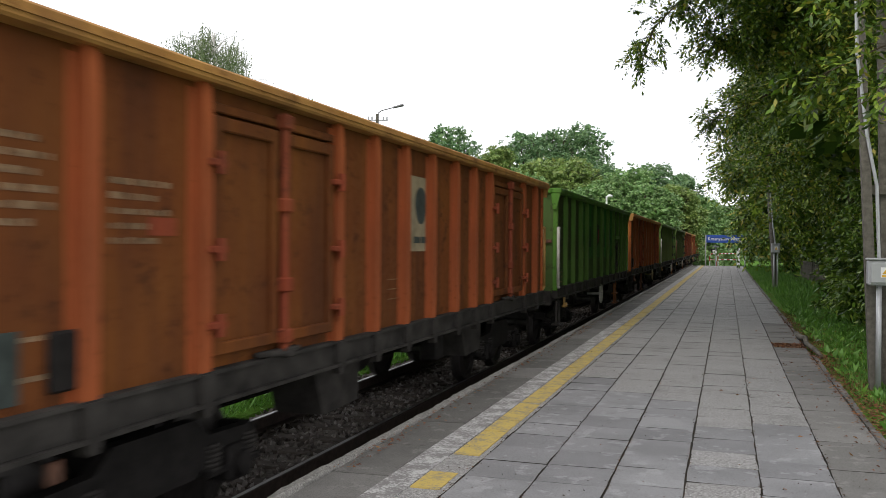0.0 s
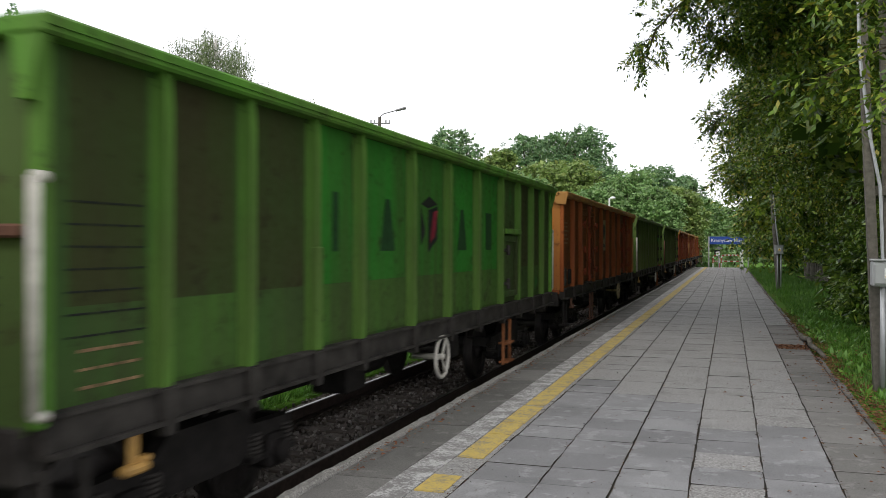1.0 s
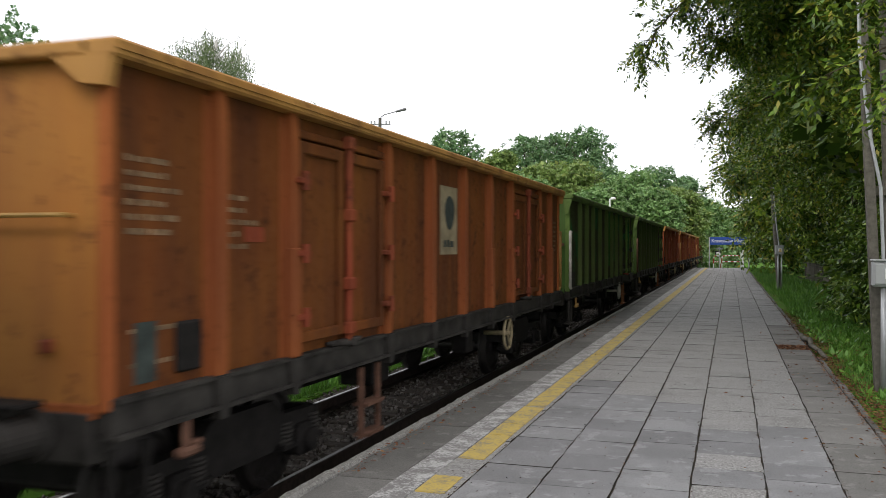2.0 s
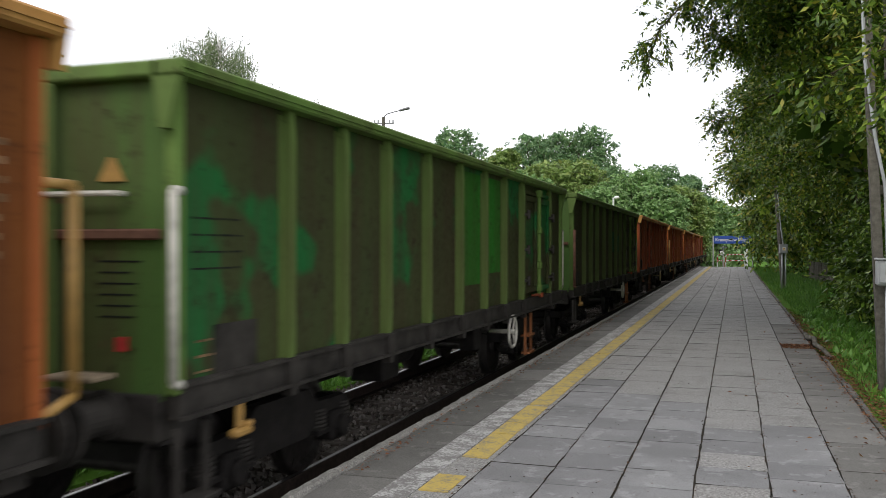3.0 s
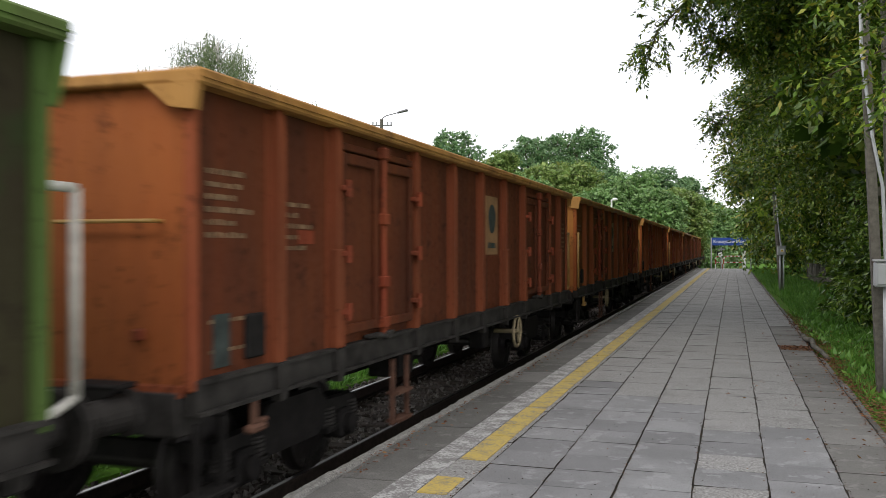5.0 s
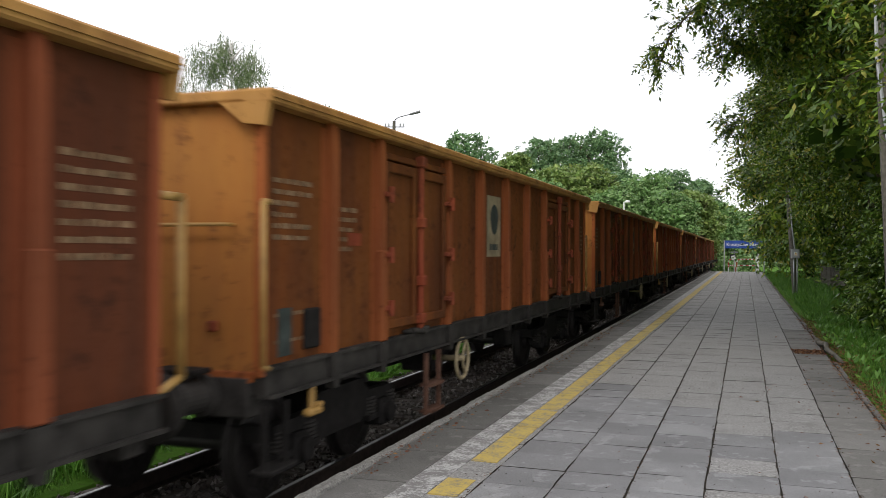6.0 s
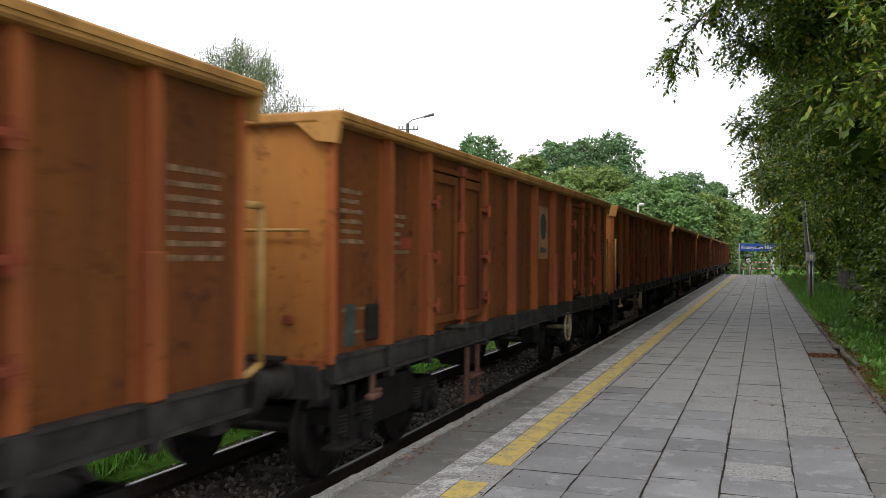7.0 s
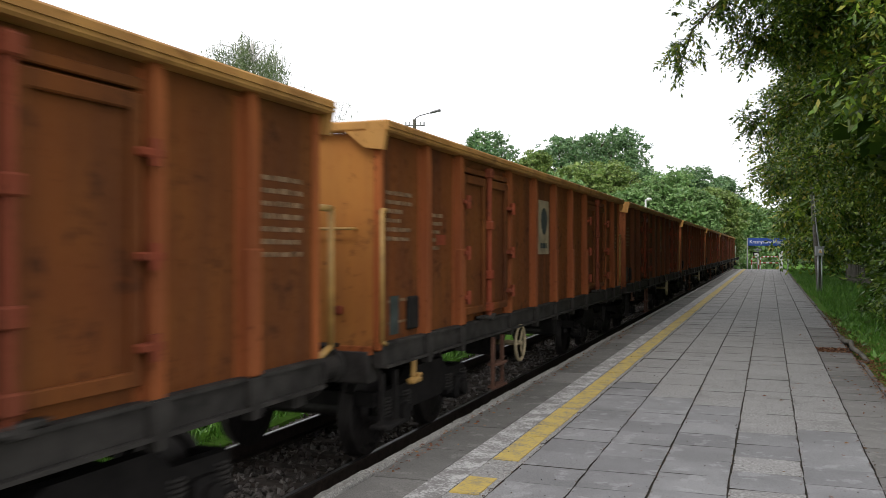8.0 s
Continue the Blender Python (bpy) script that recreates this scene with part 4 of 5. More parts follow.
def moss_plates(w, at, rng):
    moss_marks(w, at, rng)
    for s0, s1, z0, z1 in ((5.83, 6.97, 1.62, 3.09), (6.97, 8.05, 1.75, 3.09)):
        part("repainted_plate", box(1.3452, 1.3468, at(s0) + .11, at(s1) - .11, z0, z1), FRESH_GREEN, w, "bright repainted green plate")


def moss_marks(w, at, rng):
    x = 1.3455
    rows = [(2.3 - .11 * k, at(.2), at(.8)) for k in range(4)] + [(1.5 - .1 * k, at(.25), at(.8)) for k in range(3)]
    part("stencil", bars_mesh("stencil", STENCIL_DARK, rows[:4], x, rng, .014), STENCIL_DARK, w, "thin dark stencilled lines")
    part("stencil", bars_mesh("stencil", STENCIL, rows[4:], x, rng, .018), STENCIL, w, "thin pale stencilled lines")
    part("board", box(1.3452, 1.349, at(.45), at(1.0), 1.27, 1.60), SOLE, w, "black painted notice field")


def olive_marks(w, at, rng):
    moss_marks(w, at, rng)
    for s0, s1, z0, z1 in ((6.0, 6.88, 1.98, 2.55), (7.07, 7.95, 1.98, 2.45)):
        part("repair_patch", box(1.3455, 1.3475, at(s0), at(s1), z0, z1), TEAL_PATCH, w, "fresh teal-green overpainted patch")


O_POSTS = (1.04, 2.05, 4.03, 5.38, 6.65, 7.92, 9.17, 11.26, 12.23)
G_POSTS = (1.40, 2.39, 3.41, 4.61, 5.83, 6.97, 8.05, 9.19, 11.35)
C_POSTS = (.87, 1.95, 4.02, 4.87, 5.72, 6.60, 7.53, 8.38, 9.21, 11.37, 12.35)
O_DOORS = ((2.05, 4.03), (9.17, 11.26))
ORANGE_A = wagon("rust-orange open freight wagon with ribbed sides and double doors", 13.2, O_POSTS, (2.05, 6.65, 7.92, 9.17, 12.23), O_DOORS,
                 ORANGE_SHADED, ORANGE_POST, RIM_OCHRE, YELLOW_PAINT, 4.5, 3.5, orange_marks(6.12), 2)
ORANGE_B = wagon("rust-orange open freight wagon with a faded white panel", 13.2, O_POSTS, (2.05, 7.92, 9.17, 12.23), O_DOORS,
                 ORANGE_SHADED, ORANGE_POST, RIM_OCHRE, YELLOW_PAINT, 8.95, 3.55, orange_marks(7.33, PLACARD_FADED), 4)
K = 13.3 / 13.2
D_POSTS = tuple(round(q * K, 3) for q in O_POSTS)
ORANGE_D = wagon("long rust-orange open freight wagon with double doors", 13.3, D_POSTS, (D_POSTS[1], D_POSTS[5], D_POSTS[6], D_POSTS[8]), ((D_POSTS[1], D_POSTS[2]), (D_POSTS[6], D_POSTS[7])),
                 ORANGE_SHADED, ORANGE_POST, RIM_OCHRE, YELLOW_PAINT, 8.9, 3.6, orange_marks(6.2), 7)
ORANGE_F = wagon("red-brown open freight wagon with a faded panel", 13.2, O_POSTS, (2.05, 7.92, 9.17, 12.23), O_DOORS,
                 RED_PANEL, RED_BROWN_POST, RIM_OCHRE, YELLOW_PAINT, 8.6, 3.55, orange_marks(7.33, PLACARD_FADED), 9)
# distant build: darkened paint stands in for the shade along the track
ORANGE_E = wagon("far rust-coloured open freight wagon, painted in shade tones", 13.2, O_POSTS, (2.05, 9.17), O_DOORS,
                 FAR_SHADE_PANEL, FAR_SHADE_POST, RIM_OCHRE, YELLOW_PAINT, 8.6, 3.5, orange_marks(7.33, PLACARD_FADED), 5)
ORANGE_C = wagon("red-orange open freight wagon with close-set posts", 13.05, C_POSTS, (), ((1.95, 4.02), (9.21, 11.37)),
                 ORANGE_SHADED, ORANGE_RED, RIM_OCHRE, YELLOW_PAINT, None, None, orange_marks(6.3), 3)
GREEN_W = wagon("bright green open freight wagon with dark lettering", 13.0, J_POSTS, (2.98,), ((9.16, 10.25),),
                GREEN, GREEN_POST, GREEN_POST, WHITE_PAINT, 6.25, 9.45, green_marks, 6)
MOSS_W = wagon("mottled dark and bright green open freight wagon", 12.55, G_POSTS, (), ((9.19, 11.35),), MOSS, MOSS_POST, MOSS_POST, WHITE_PAINT, 8.42, 9.56, moss_plates, 8, RED_POST)
OLIVE_W = wagon("olive green open freight wagon with a teal paint patch", 12.55, G_POSTS, (), ((9.19, 11.35),), OLIVE, OLIVE_POST, MOSS_POST, WHITE_PAINT, 8.38, 9.5, olive_marks, 10, RED_POST)

# leading ends of the wagons at the start, in metres along the track, and each one's build
FRONTS = [2.98, 17.45, 31.84, 46.25, 60.16, 74.01, 88.41, 102.95, 117.33, 131.6, 145.9, 160.2, 174.5, 188.8, 203.0]
BUILDS = [ORANGE_C, GREEN_W, ORANGE_D, MOSS_W, OLIVE_W, ORANGE_F, ORANGE_A, ORANGE_B, ORANGE_A, ORANGE_E, ORANGE_E, ORANGE_E, ORANGE_E, ORANGE_E, MOSS_W]
SPEED, SLOWING = 13.955, 0.046


def along(t):
    """How far the train has come at t seconds."""
    return SPEED * t - SLOWING * t * t / 2


HALF = {GREEN_W: 6.5, ORANGE_D: 6.65, ORANGE_C: 6.525, MOSS_W: 6.275, OLIVE_W: 6.275}
TRAIN = []
for front, build in zip(FRONTS, BUILDS):
    half = HALF.get(build, 6.6)
    if any(b is build for b, _ in TRAIN):
        car = copy_thing(build, pose(TRACK_X, front + half, RAIL_Z))
    else:
        car = build
        car.matrix_basis = pose(TRACK_X, front + half, RAIL_Z)
    TRAIN.append((build, car))
TRAIN = [(c, f + HALF.get(b, 6.6)) for (b, c), f in zip(TRAIN, FRONTS)]


# ---- plants ----
def fast_quads(name, verts, mat):
    """A mesh of loose quads from an array of shape (n, 4, 3)."""
    n = len(verts)
    me = bpy.data.meshes.new(name)
    me.vertices.add(n * 4)
    me.loops.add(n * 4)
    me.polygons.add(n)
    me.vertices.foreach_set("co", np.ascontiguousarray(verts, dtype=np.float32).ravel())
    me.loops.foreach_set("vertex_index", np.arange(n * 4, dtype=np.int32))
    me.polygons.foreach_set("loop_start", np.arange(0, n * 4, 4, dtype=np.int32))
    me.materials.append(mat)
    me.update(calc_edges=True)
    return me


def unit(v):
    return v / np.maximum(np.linalg.norm(v, axis=-1, keepdims=True), 1e-9)


def leaf_quads(base, way, size, width, rng, flat=0.0):
    """Pointed, slightly folded leaves that start at base and point along way; flat: how much they spread towards the light above."""
    way = unit(way)
    side = unit(np.cross(way, rng.normal(size=way.shape) - np.array([0, 0, flat])))
    up = np.cross(side, way)
    L, W = size[:, None], (size * width)[:, None]
    mid = base + way * L * .42
    return np.stack([base, mid + side * W * .5 + up * W * .12, base + way * L - up * L * .06, mid - side * W * .5 + up * W * .12], axis=1)


def sprays(points, out, rng, twig=.45, per=9, size=.13, width=.36, droop=.55, flat=1.6):
    """Twigs at points that grow along out and hang over; leaves in pairs along each."""
    n = len(points)
    way = unit(out + rng.normal(scale=.45, size=out.shape) + np.array([0, 0, -droop * .6]))
    length = twig * rng.uniform(.5, 1.3, n)
    quads = []
    for k in range(per):
        t = (k + .5) / per
        base = points + way * (length * t)[:, None] + np.array([0, 0, -1.0]) * (droop * length * t * t)[:, None]
        sd = unit(np.cross(way, rng.normal(scale=.35, size=way.shape) + np.array([0, 0, 1.0]))) * (1 if k % 2 else -1)
        lw = sd * .9 + way * .6 + np.array([0, 0, -.38]) + rng.normal(scale=.25, size=way.shape)
        quads.append(leaf_quads(base, lw, size * rng.uniform(.65, 1.25, n), width, rng, flat))
    return np.concatenate(quads)


def shell_points(blobs, n, rng, inner=.72, lump=.22):
    """Points near the uneven outside of a group of ellipsoids, with the outward direction."""
    vol = np.array([b[3] * b[4] + b[4] * b[5] + b[3] * b[5] for b in blobs])
    pick = rng.choice(len(blobs), n, p=vol / vol.sum())
    B = np.array(blobs)[pick]
    d = unit(rng.normal(size=(n, 3)))
    bump = 1 + lump * (np.sin(d[:, 0] * 7 + B[:, 1]) * np.sin(d[:, 1] * 6 + B[:, 0] * 3) * np.sin(d[:, 2] * 6 + B[:, 2] * 2)) * 1.8
    r = rng.uniform(inner, 1.0, n) ** .6 * bump
    p = B[:, :3] + d * B[:, 3:6] * r[:, None]
    keep = np.ones(n, bool)
    for i, b in enumerate(blobs):
        q = ((p - np.array(b[:3])) / np.array(b[3:6]))
        keep &= ~((np.linalg.norm(q, axis=1) < inner * .8) & (pick != i))
    return p[keep], d[keep]


def clumped(p, d, rng, per, spread):
    """Gathers points into clumps, so that the foliage has dark gaps between lit tufts."""
    k = max(1, len(p) // per)
    pick = rng.randint(0, k, len(p))
    return p[:k][pick] + rng.normal(scale=spread, size=p.shape) * np.array([1, 1, .6]), unit(d[:k][pick] + rng.normal(scale=.5, size=d.shape))


def limb(bm, pts, r0, r1, seg=7):
    """A tapered, bent limb through pts."""
    n = len(pts)
    for k in range(n - 1):
        add_rod(bm, pts[k], pts[k + 1], r0 + (r1 - r0) * k / (n - 1), seg, r0 + (r1 - r0) * (k + 1) / (n - 1))


def trunk_mesh(base, blobs, r, rng):
    bm = bmesh.new()
    top = max(blobs, key=lambda b: b[2])
    b0 = Vector(base)
    t0 = Vector(top[:3])
    mids = [b0 + (t0 - b0) * t + Vector((rng.uniform(-.15, .15), rng.uniform(-.15, .15), 0)) for t in (0, .25, .5, .75, 1)]
    limb(bm, mids, r, r * .35)
    for b in blobs:
        c = Vector(b[:3])
        start = b0 + (t0 - b0) * min(.75, max(.15, (c.z - b0.z) / max(.5, t0.z - b0.z) * .6))
        limb(bm, [start, (start + c) / 2 + Vector((0, 0, .3)), c], r * .45, r * .12, 6)
        for k in range(4):
            d = Vector((rng.uniform(-1, 1) * b[3], rng.uniform(-1, 1) * b[4], rng.uniform(-.5, 1) * b[5])) * .8
            limb(bm, [c, c + d * .6 + Vector((0, 0, .1)), c + d], r * .12, r * .03, 5)
    return bm


def leafy_tree(name, label, category, base, blobs, n, mat, seed, r=.16, twig=.45, per=9, size=.13, width=.36, droop=.55, inner=.72, core=0, group="", flat=1.4, tuft=.38, bunch=30, lump=.22):
    rng = np.random.RandomState(seed)
    tree = empty(name, pose(*base))
    tagged(tree, label, category, group)
    local = [tuple(np.array(b) - np.array([*base, 0, 0, 0])) for b in blobs]
    part("trunk", trunk_mesh((0, 0, 0), local, r, random.Random(seed)), BARK, tree, "rough brown trunk and limbs")
    p, d = shell_points(local, n, rng, inner, lump)
    p, d = clumped(p, d, rng, bunch, twig * tuft)
    q = sprays(p, d, rng, twig, per, size, width, droop, flat)
    if core:
        pc, dc = shell_points([(*b[:3], b[3] * .74, b[4] * .74, b[5] * .74) for b in local if b[5] > 1.05], core, rng, .4)
        q = np.concatenate([q, leaf_quads(pc, dc * .2 + rng.normal(size=dc.shape), size * 2.3 * rng.uniform(.7, 1.3, len(pc)), .6, rng)])
    part("crown", fast_quads("crown", q, mat), mat, tree, "dense crown of pointed leaves")
    return tree


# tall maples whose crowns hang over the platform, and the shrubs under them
# highest lobes over the platform on the first three: unseen, added to shade the train
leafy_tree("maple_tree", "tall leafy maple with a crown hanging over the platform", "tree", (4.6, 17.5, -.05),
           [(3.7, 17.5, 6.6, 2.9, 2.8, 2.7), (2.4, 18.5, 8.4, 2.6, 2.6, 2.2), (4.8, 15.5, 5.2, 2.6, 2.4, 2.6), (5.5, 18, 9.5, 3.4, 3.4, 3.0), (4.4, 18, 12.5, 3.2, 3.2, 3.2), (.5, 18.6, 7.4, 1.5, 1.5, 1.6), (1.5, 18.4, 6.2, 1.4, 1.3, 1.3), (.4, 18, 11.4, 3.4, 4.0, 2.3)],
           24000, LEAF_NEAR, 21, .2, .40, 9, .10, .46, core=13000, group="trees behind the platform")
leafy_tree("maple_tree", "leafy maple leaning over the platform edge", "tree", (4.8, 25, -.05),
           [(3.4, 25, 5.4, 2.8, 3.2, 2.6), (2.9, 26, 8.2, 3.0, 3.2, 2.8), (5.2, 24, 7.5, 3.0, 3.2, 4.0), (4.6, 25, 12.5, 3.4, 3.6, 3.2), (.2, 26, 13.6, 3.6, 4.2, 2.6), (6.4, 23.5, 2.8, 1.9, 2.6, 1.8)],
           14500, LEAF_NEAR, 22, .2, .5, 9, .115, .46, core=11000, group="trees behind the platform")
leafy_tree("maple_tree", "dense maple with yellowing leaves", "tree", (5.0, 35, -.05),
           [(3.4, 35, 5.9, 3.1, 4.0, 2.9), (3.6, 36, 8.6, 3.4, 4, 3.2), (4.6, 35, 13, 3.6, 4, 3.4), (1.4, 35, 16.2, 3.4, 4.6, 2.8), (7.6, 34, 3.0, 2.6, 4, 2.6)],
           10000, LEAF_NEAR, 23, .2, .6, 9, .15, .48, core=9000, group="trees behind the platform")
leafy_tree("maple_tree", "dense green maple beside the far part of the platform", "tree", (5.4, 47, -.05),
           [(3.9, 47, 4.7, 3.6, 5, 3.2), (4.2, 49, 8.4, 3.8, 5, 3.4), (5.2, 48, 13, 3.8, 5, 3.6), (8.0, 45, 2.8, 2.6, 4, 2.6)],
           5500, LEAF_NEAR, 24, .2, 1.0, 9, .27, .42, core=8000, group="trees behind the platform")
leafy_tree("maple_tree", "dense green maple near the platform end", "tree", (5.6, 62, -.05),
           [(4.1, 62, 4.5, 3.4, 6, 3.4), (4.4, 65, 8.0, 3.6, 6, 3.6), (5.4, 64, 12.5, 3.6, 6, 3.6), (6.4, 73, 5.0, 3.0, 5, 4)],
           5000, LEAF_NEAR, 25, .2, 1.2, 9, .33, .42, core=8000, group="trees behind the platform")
for k, (bx, by, rx, ry, rz, n) in enumerate(((3.65, 17.6, .85, 1.5, 1.2, 1500), (3.85, 21.3, .95, 1.7, 1.25, 1400), (3.5, 14.4, .9, 1.3, 1.2, 1300), (3.9, 27.5, 1.2, 2.0, 1.2, 900), (3.75, 15.2, 1.25, 1.7, 1.9, 1900), (4.2, 19.5, 1.9, 2.4, 2.3, 2300),
                                              (6.6, 26, 2.2, 3.0, 2.2, 1600), (7.6, 33, 2.2, 4, 2.4, 1300), (7.8, 42, 2.2, 5, 2.6, 1200))):
    leafy_tree("shrub", "dense dark green shrub growing to the ground", "shrub", (bx, by, -.06), [(bx, by, rz * .72, rx, ry, rz), (bx + .5, by + .4, rz * 1.3, rx * .8, ry * .8, rz * .8)],
               n, LEAF_DARK, 40 + k, .06, .5, 9, .13 + .004 * by * (by > 20), .38, core=1800, group="shrubs behind the platform")


# mostly unseen bearer of the near boughs; last two lobes added as shade
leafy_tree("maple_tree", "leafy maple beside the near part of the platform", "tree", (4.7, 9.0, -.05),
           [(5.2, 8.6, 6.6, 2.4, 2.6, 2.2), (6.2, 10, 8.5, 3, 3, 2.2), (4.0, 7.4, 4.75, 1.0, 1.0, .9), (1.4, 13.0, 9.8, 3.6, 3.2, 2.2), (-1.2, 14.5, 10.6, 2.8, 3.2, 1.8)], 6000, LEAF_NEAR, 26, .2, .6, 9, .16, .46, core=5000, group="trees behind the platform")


def hanging_bough(label, pts, side_n, seed, size, mat=LEAF_NEAR, spread=.55, r=.03):
    """A near bough: a bent stem with side twigs, each with pairs of long leaves."""
    rng = np.random.RandomState(seed)
    ob = empty("maple_bough", pose(*pts[0]))
    tagged(ob, label, "bough")
    P = np.array(pts) - np.array(pts[0])
    bm = bmesh.new()
    limb(bm, [Vector(p) for p in P], r, r * .25, 6)
    t = rng.uniform(.15, 1, side_n) * (len(P) - 1)
    i = np.minimum(t.astype(int), len(P) - 2)
    base = P[i] + (P[i + 1] - P[i]) * (t - i)[:, None]
    out = unit(unit(P[i + 1] - P[i]) * .6 + rng.normal(scale=.7, size=base.shape))
    for b, o in list(zip(base, out))[::3]:
        add_rod(bm, b, b + o * spread * .7, r * .2, 5, r * .08)
    part("stem", bm, BARK, ob, "thin brown stem")
    start = np.repeat(base, 3, axis=0) + rng.uniform(0, spread, (side_n * 3, 1)) * np.repeat(out, 3, axis=0)
    q = sprays(start, np.repeat(out, 3, axis=0), rng, spread * .48, 9, size * 1.12, .40, .6)
    part("foliage", fast_quads("foliage", q, mat), mat, ob, "drooping compound leaves")
    return ob


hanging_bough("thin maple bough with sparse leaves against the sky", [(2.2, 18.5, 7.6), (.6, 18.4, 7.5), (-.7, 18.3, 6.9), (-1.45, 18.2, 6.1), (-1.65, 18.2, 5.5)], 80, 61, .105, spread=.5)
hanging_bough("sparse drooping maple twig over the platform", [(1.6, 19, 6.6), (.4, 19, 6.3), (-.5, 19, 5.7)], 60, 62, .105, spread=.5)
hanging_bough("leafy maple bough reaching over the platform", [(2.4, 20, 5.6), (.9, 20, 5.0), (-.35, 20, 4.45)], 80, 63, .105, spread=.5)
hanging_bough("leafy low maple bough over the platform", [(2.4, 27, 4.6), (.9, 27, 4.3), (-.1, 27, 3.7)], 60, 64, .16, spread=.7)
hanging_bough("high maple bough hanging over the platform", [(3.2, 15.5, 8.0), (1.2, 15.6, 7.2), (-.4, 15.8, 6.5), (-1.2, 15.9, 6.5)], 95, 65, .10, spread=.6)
hanging_bough("near maple bough with long pale green leaves", [(4.55, 9.0, 4.4), (3.3, 8.6, 4.2), (2.3, 8.5, 3.75), (1.45, 8.4, 3.2), (1.1, 8.4, 2.95)], 34, 66, .09, spread=.38, r=.018)
hanging_bough("near maple bough with long pale green leaves", [(4.5, 8.9, 5.0), (3.4, 8.0, 4.8), (2.2, 8.0, 4.4), (1.2, 8.0, 4.0)], 36, 67, .09, spread=.4, r=.018)
hanging_bough("near maple bough with long pale green leaves", [(4.5, 9.0, 4.2), (3.2, 8.8, 4.0), (2.0, 8.7, 3.7), (1.3, 8.7, 3.5), (.75, 8.7, 3.25)], 34, 70, .09, spread=.4, r=.018)
hanging_bough("near maple bough with long pale green leaves", [(4.5, 9.0, 4.7), (3.0, 9.2, 4.5), (1.9, 9.2, 4.3), (.9, 9.2, 4.1)], 46, 71, .09, spread=.45, r=.018)
hanging_bough("near maple twig beside the concrete pole", [(4.6, 9.0, 3.0), (3.2, 8.8, 2.8), (2.4, 8.6, 2.45), (1.75, 8.5, 2.1)], 16, 68, .095, spread=.3, r=.014)
hanging_bough("near maple twig beside the concrete pole", [(4.6, 9.0, 2.4), (3.0, 8.6, 2.2), (2.3, 8.5, 1.95), (1.8, 8.5, 1.7)], 10, 69, .095, spread=.28, r=.012)


def wood_tree(label, x, y, top, half, mat, seed, bottom=1.0, leaf=.27, n=4100):
    """A tree of the far wood: several lobes of foliage round a trunk."""
    rng = random.Random(seed)
    h = top - GROUND_Z
    hz = (h - bottom) * .5
    cz = GROUND_Z + bottom + hz
    blobs = [(x, y, cz, half * 1.02, half * .95, hz * .97)]
    for k in range(17):
        a, u = 2.4 * k + rng.uniform(-.4, .4), min(.92, -.55 + 1.55 * (k + .5) / 17)
        f = math.sqrt(1 - u * u)
        q = half * rng.uniform(.30, .46)
        blobs.append((x + math.cos(a) * f * (half * 1.15 - q * .6), y + math.sin(a) * f * (half - q * .6), cz + u * (hz - q * .75), q, q, q * .85))
    return leafy_tree("wood_tree", label, "tree", (x, y, GROUND_Z), blobs, n, mat, seed, .05 + h * .014, leaf * 1.3, 7, leaf, .7, .3, .74, n // 2, "trees of the far wood", .5, .7, 7, .07)


def from_view(u, zc):
    """Place on the ground plan seen under a heading u at the depth zc (the heading of the track is 0)."""
    x = u * .95 * zc / 1550
    return x, (zc + x * .312) / .95


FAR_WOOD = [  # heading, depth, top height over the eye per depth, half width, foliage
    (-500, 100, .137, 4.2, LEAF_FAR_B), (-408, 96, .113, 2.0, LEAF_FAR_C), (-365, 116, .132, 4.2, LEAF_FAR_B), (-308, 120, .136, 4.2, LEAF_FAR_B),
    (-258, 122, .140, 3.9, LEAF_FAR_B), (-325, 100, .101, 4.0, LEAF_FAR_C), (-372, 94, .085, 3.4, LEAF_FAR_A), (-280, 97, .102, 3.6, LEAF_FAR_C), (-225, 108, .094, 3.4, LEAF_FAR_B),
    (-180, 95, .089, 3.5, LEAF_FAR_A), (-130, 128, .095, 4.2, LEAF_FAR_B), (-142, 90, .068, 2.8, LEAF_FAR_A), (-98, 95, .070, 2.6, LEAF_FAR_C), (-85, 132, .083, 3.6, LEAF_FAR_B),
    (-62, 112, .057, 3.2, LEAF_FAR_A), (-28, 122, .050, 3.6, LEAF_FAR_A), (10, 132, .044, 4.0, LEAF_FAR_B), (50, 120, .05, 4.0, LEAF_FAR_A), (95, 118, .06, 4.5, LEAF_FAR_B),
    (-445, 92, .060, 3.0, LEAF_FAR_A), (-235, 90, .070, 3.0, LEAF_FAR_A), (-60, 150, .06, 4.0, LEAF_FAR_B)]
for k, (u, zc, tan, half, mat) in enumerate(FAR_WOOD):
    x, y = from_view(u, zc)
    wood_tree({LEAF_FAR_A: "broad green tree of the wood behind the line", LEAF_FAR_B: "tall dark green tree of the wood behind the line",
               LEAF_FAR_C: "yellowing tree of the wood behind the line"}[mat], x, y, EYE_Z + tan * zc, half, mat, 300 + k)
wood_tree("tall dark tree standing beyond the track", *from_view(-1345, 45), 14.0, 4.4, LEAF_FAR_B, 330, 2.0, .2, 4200)
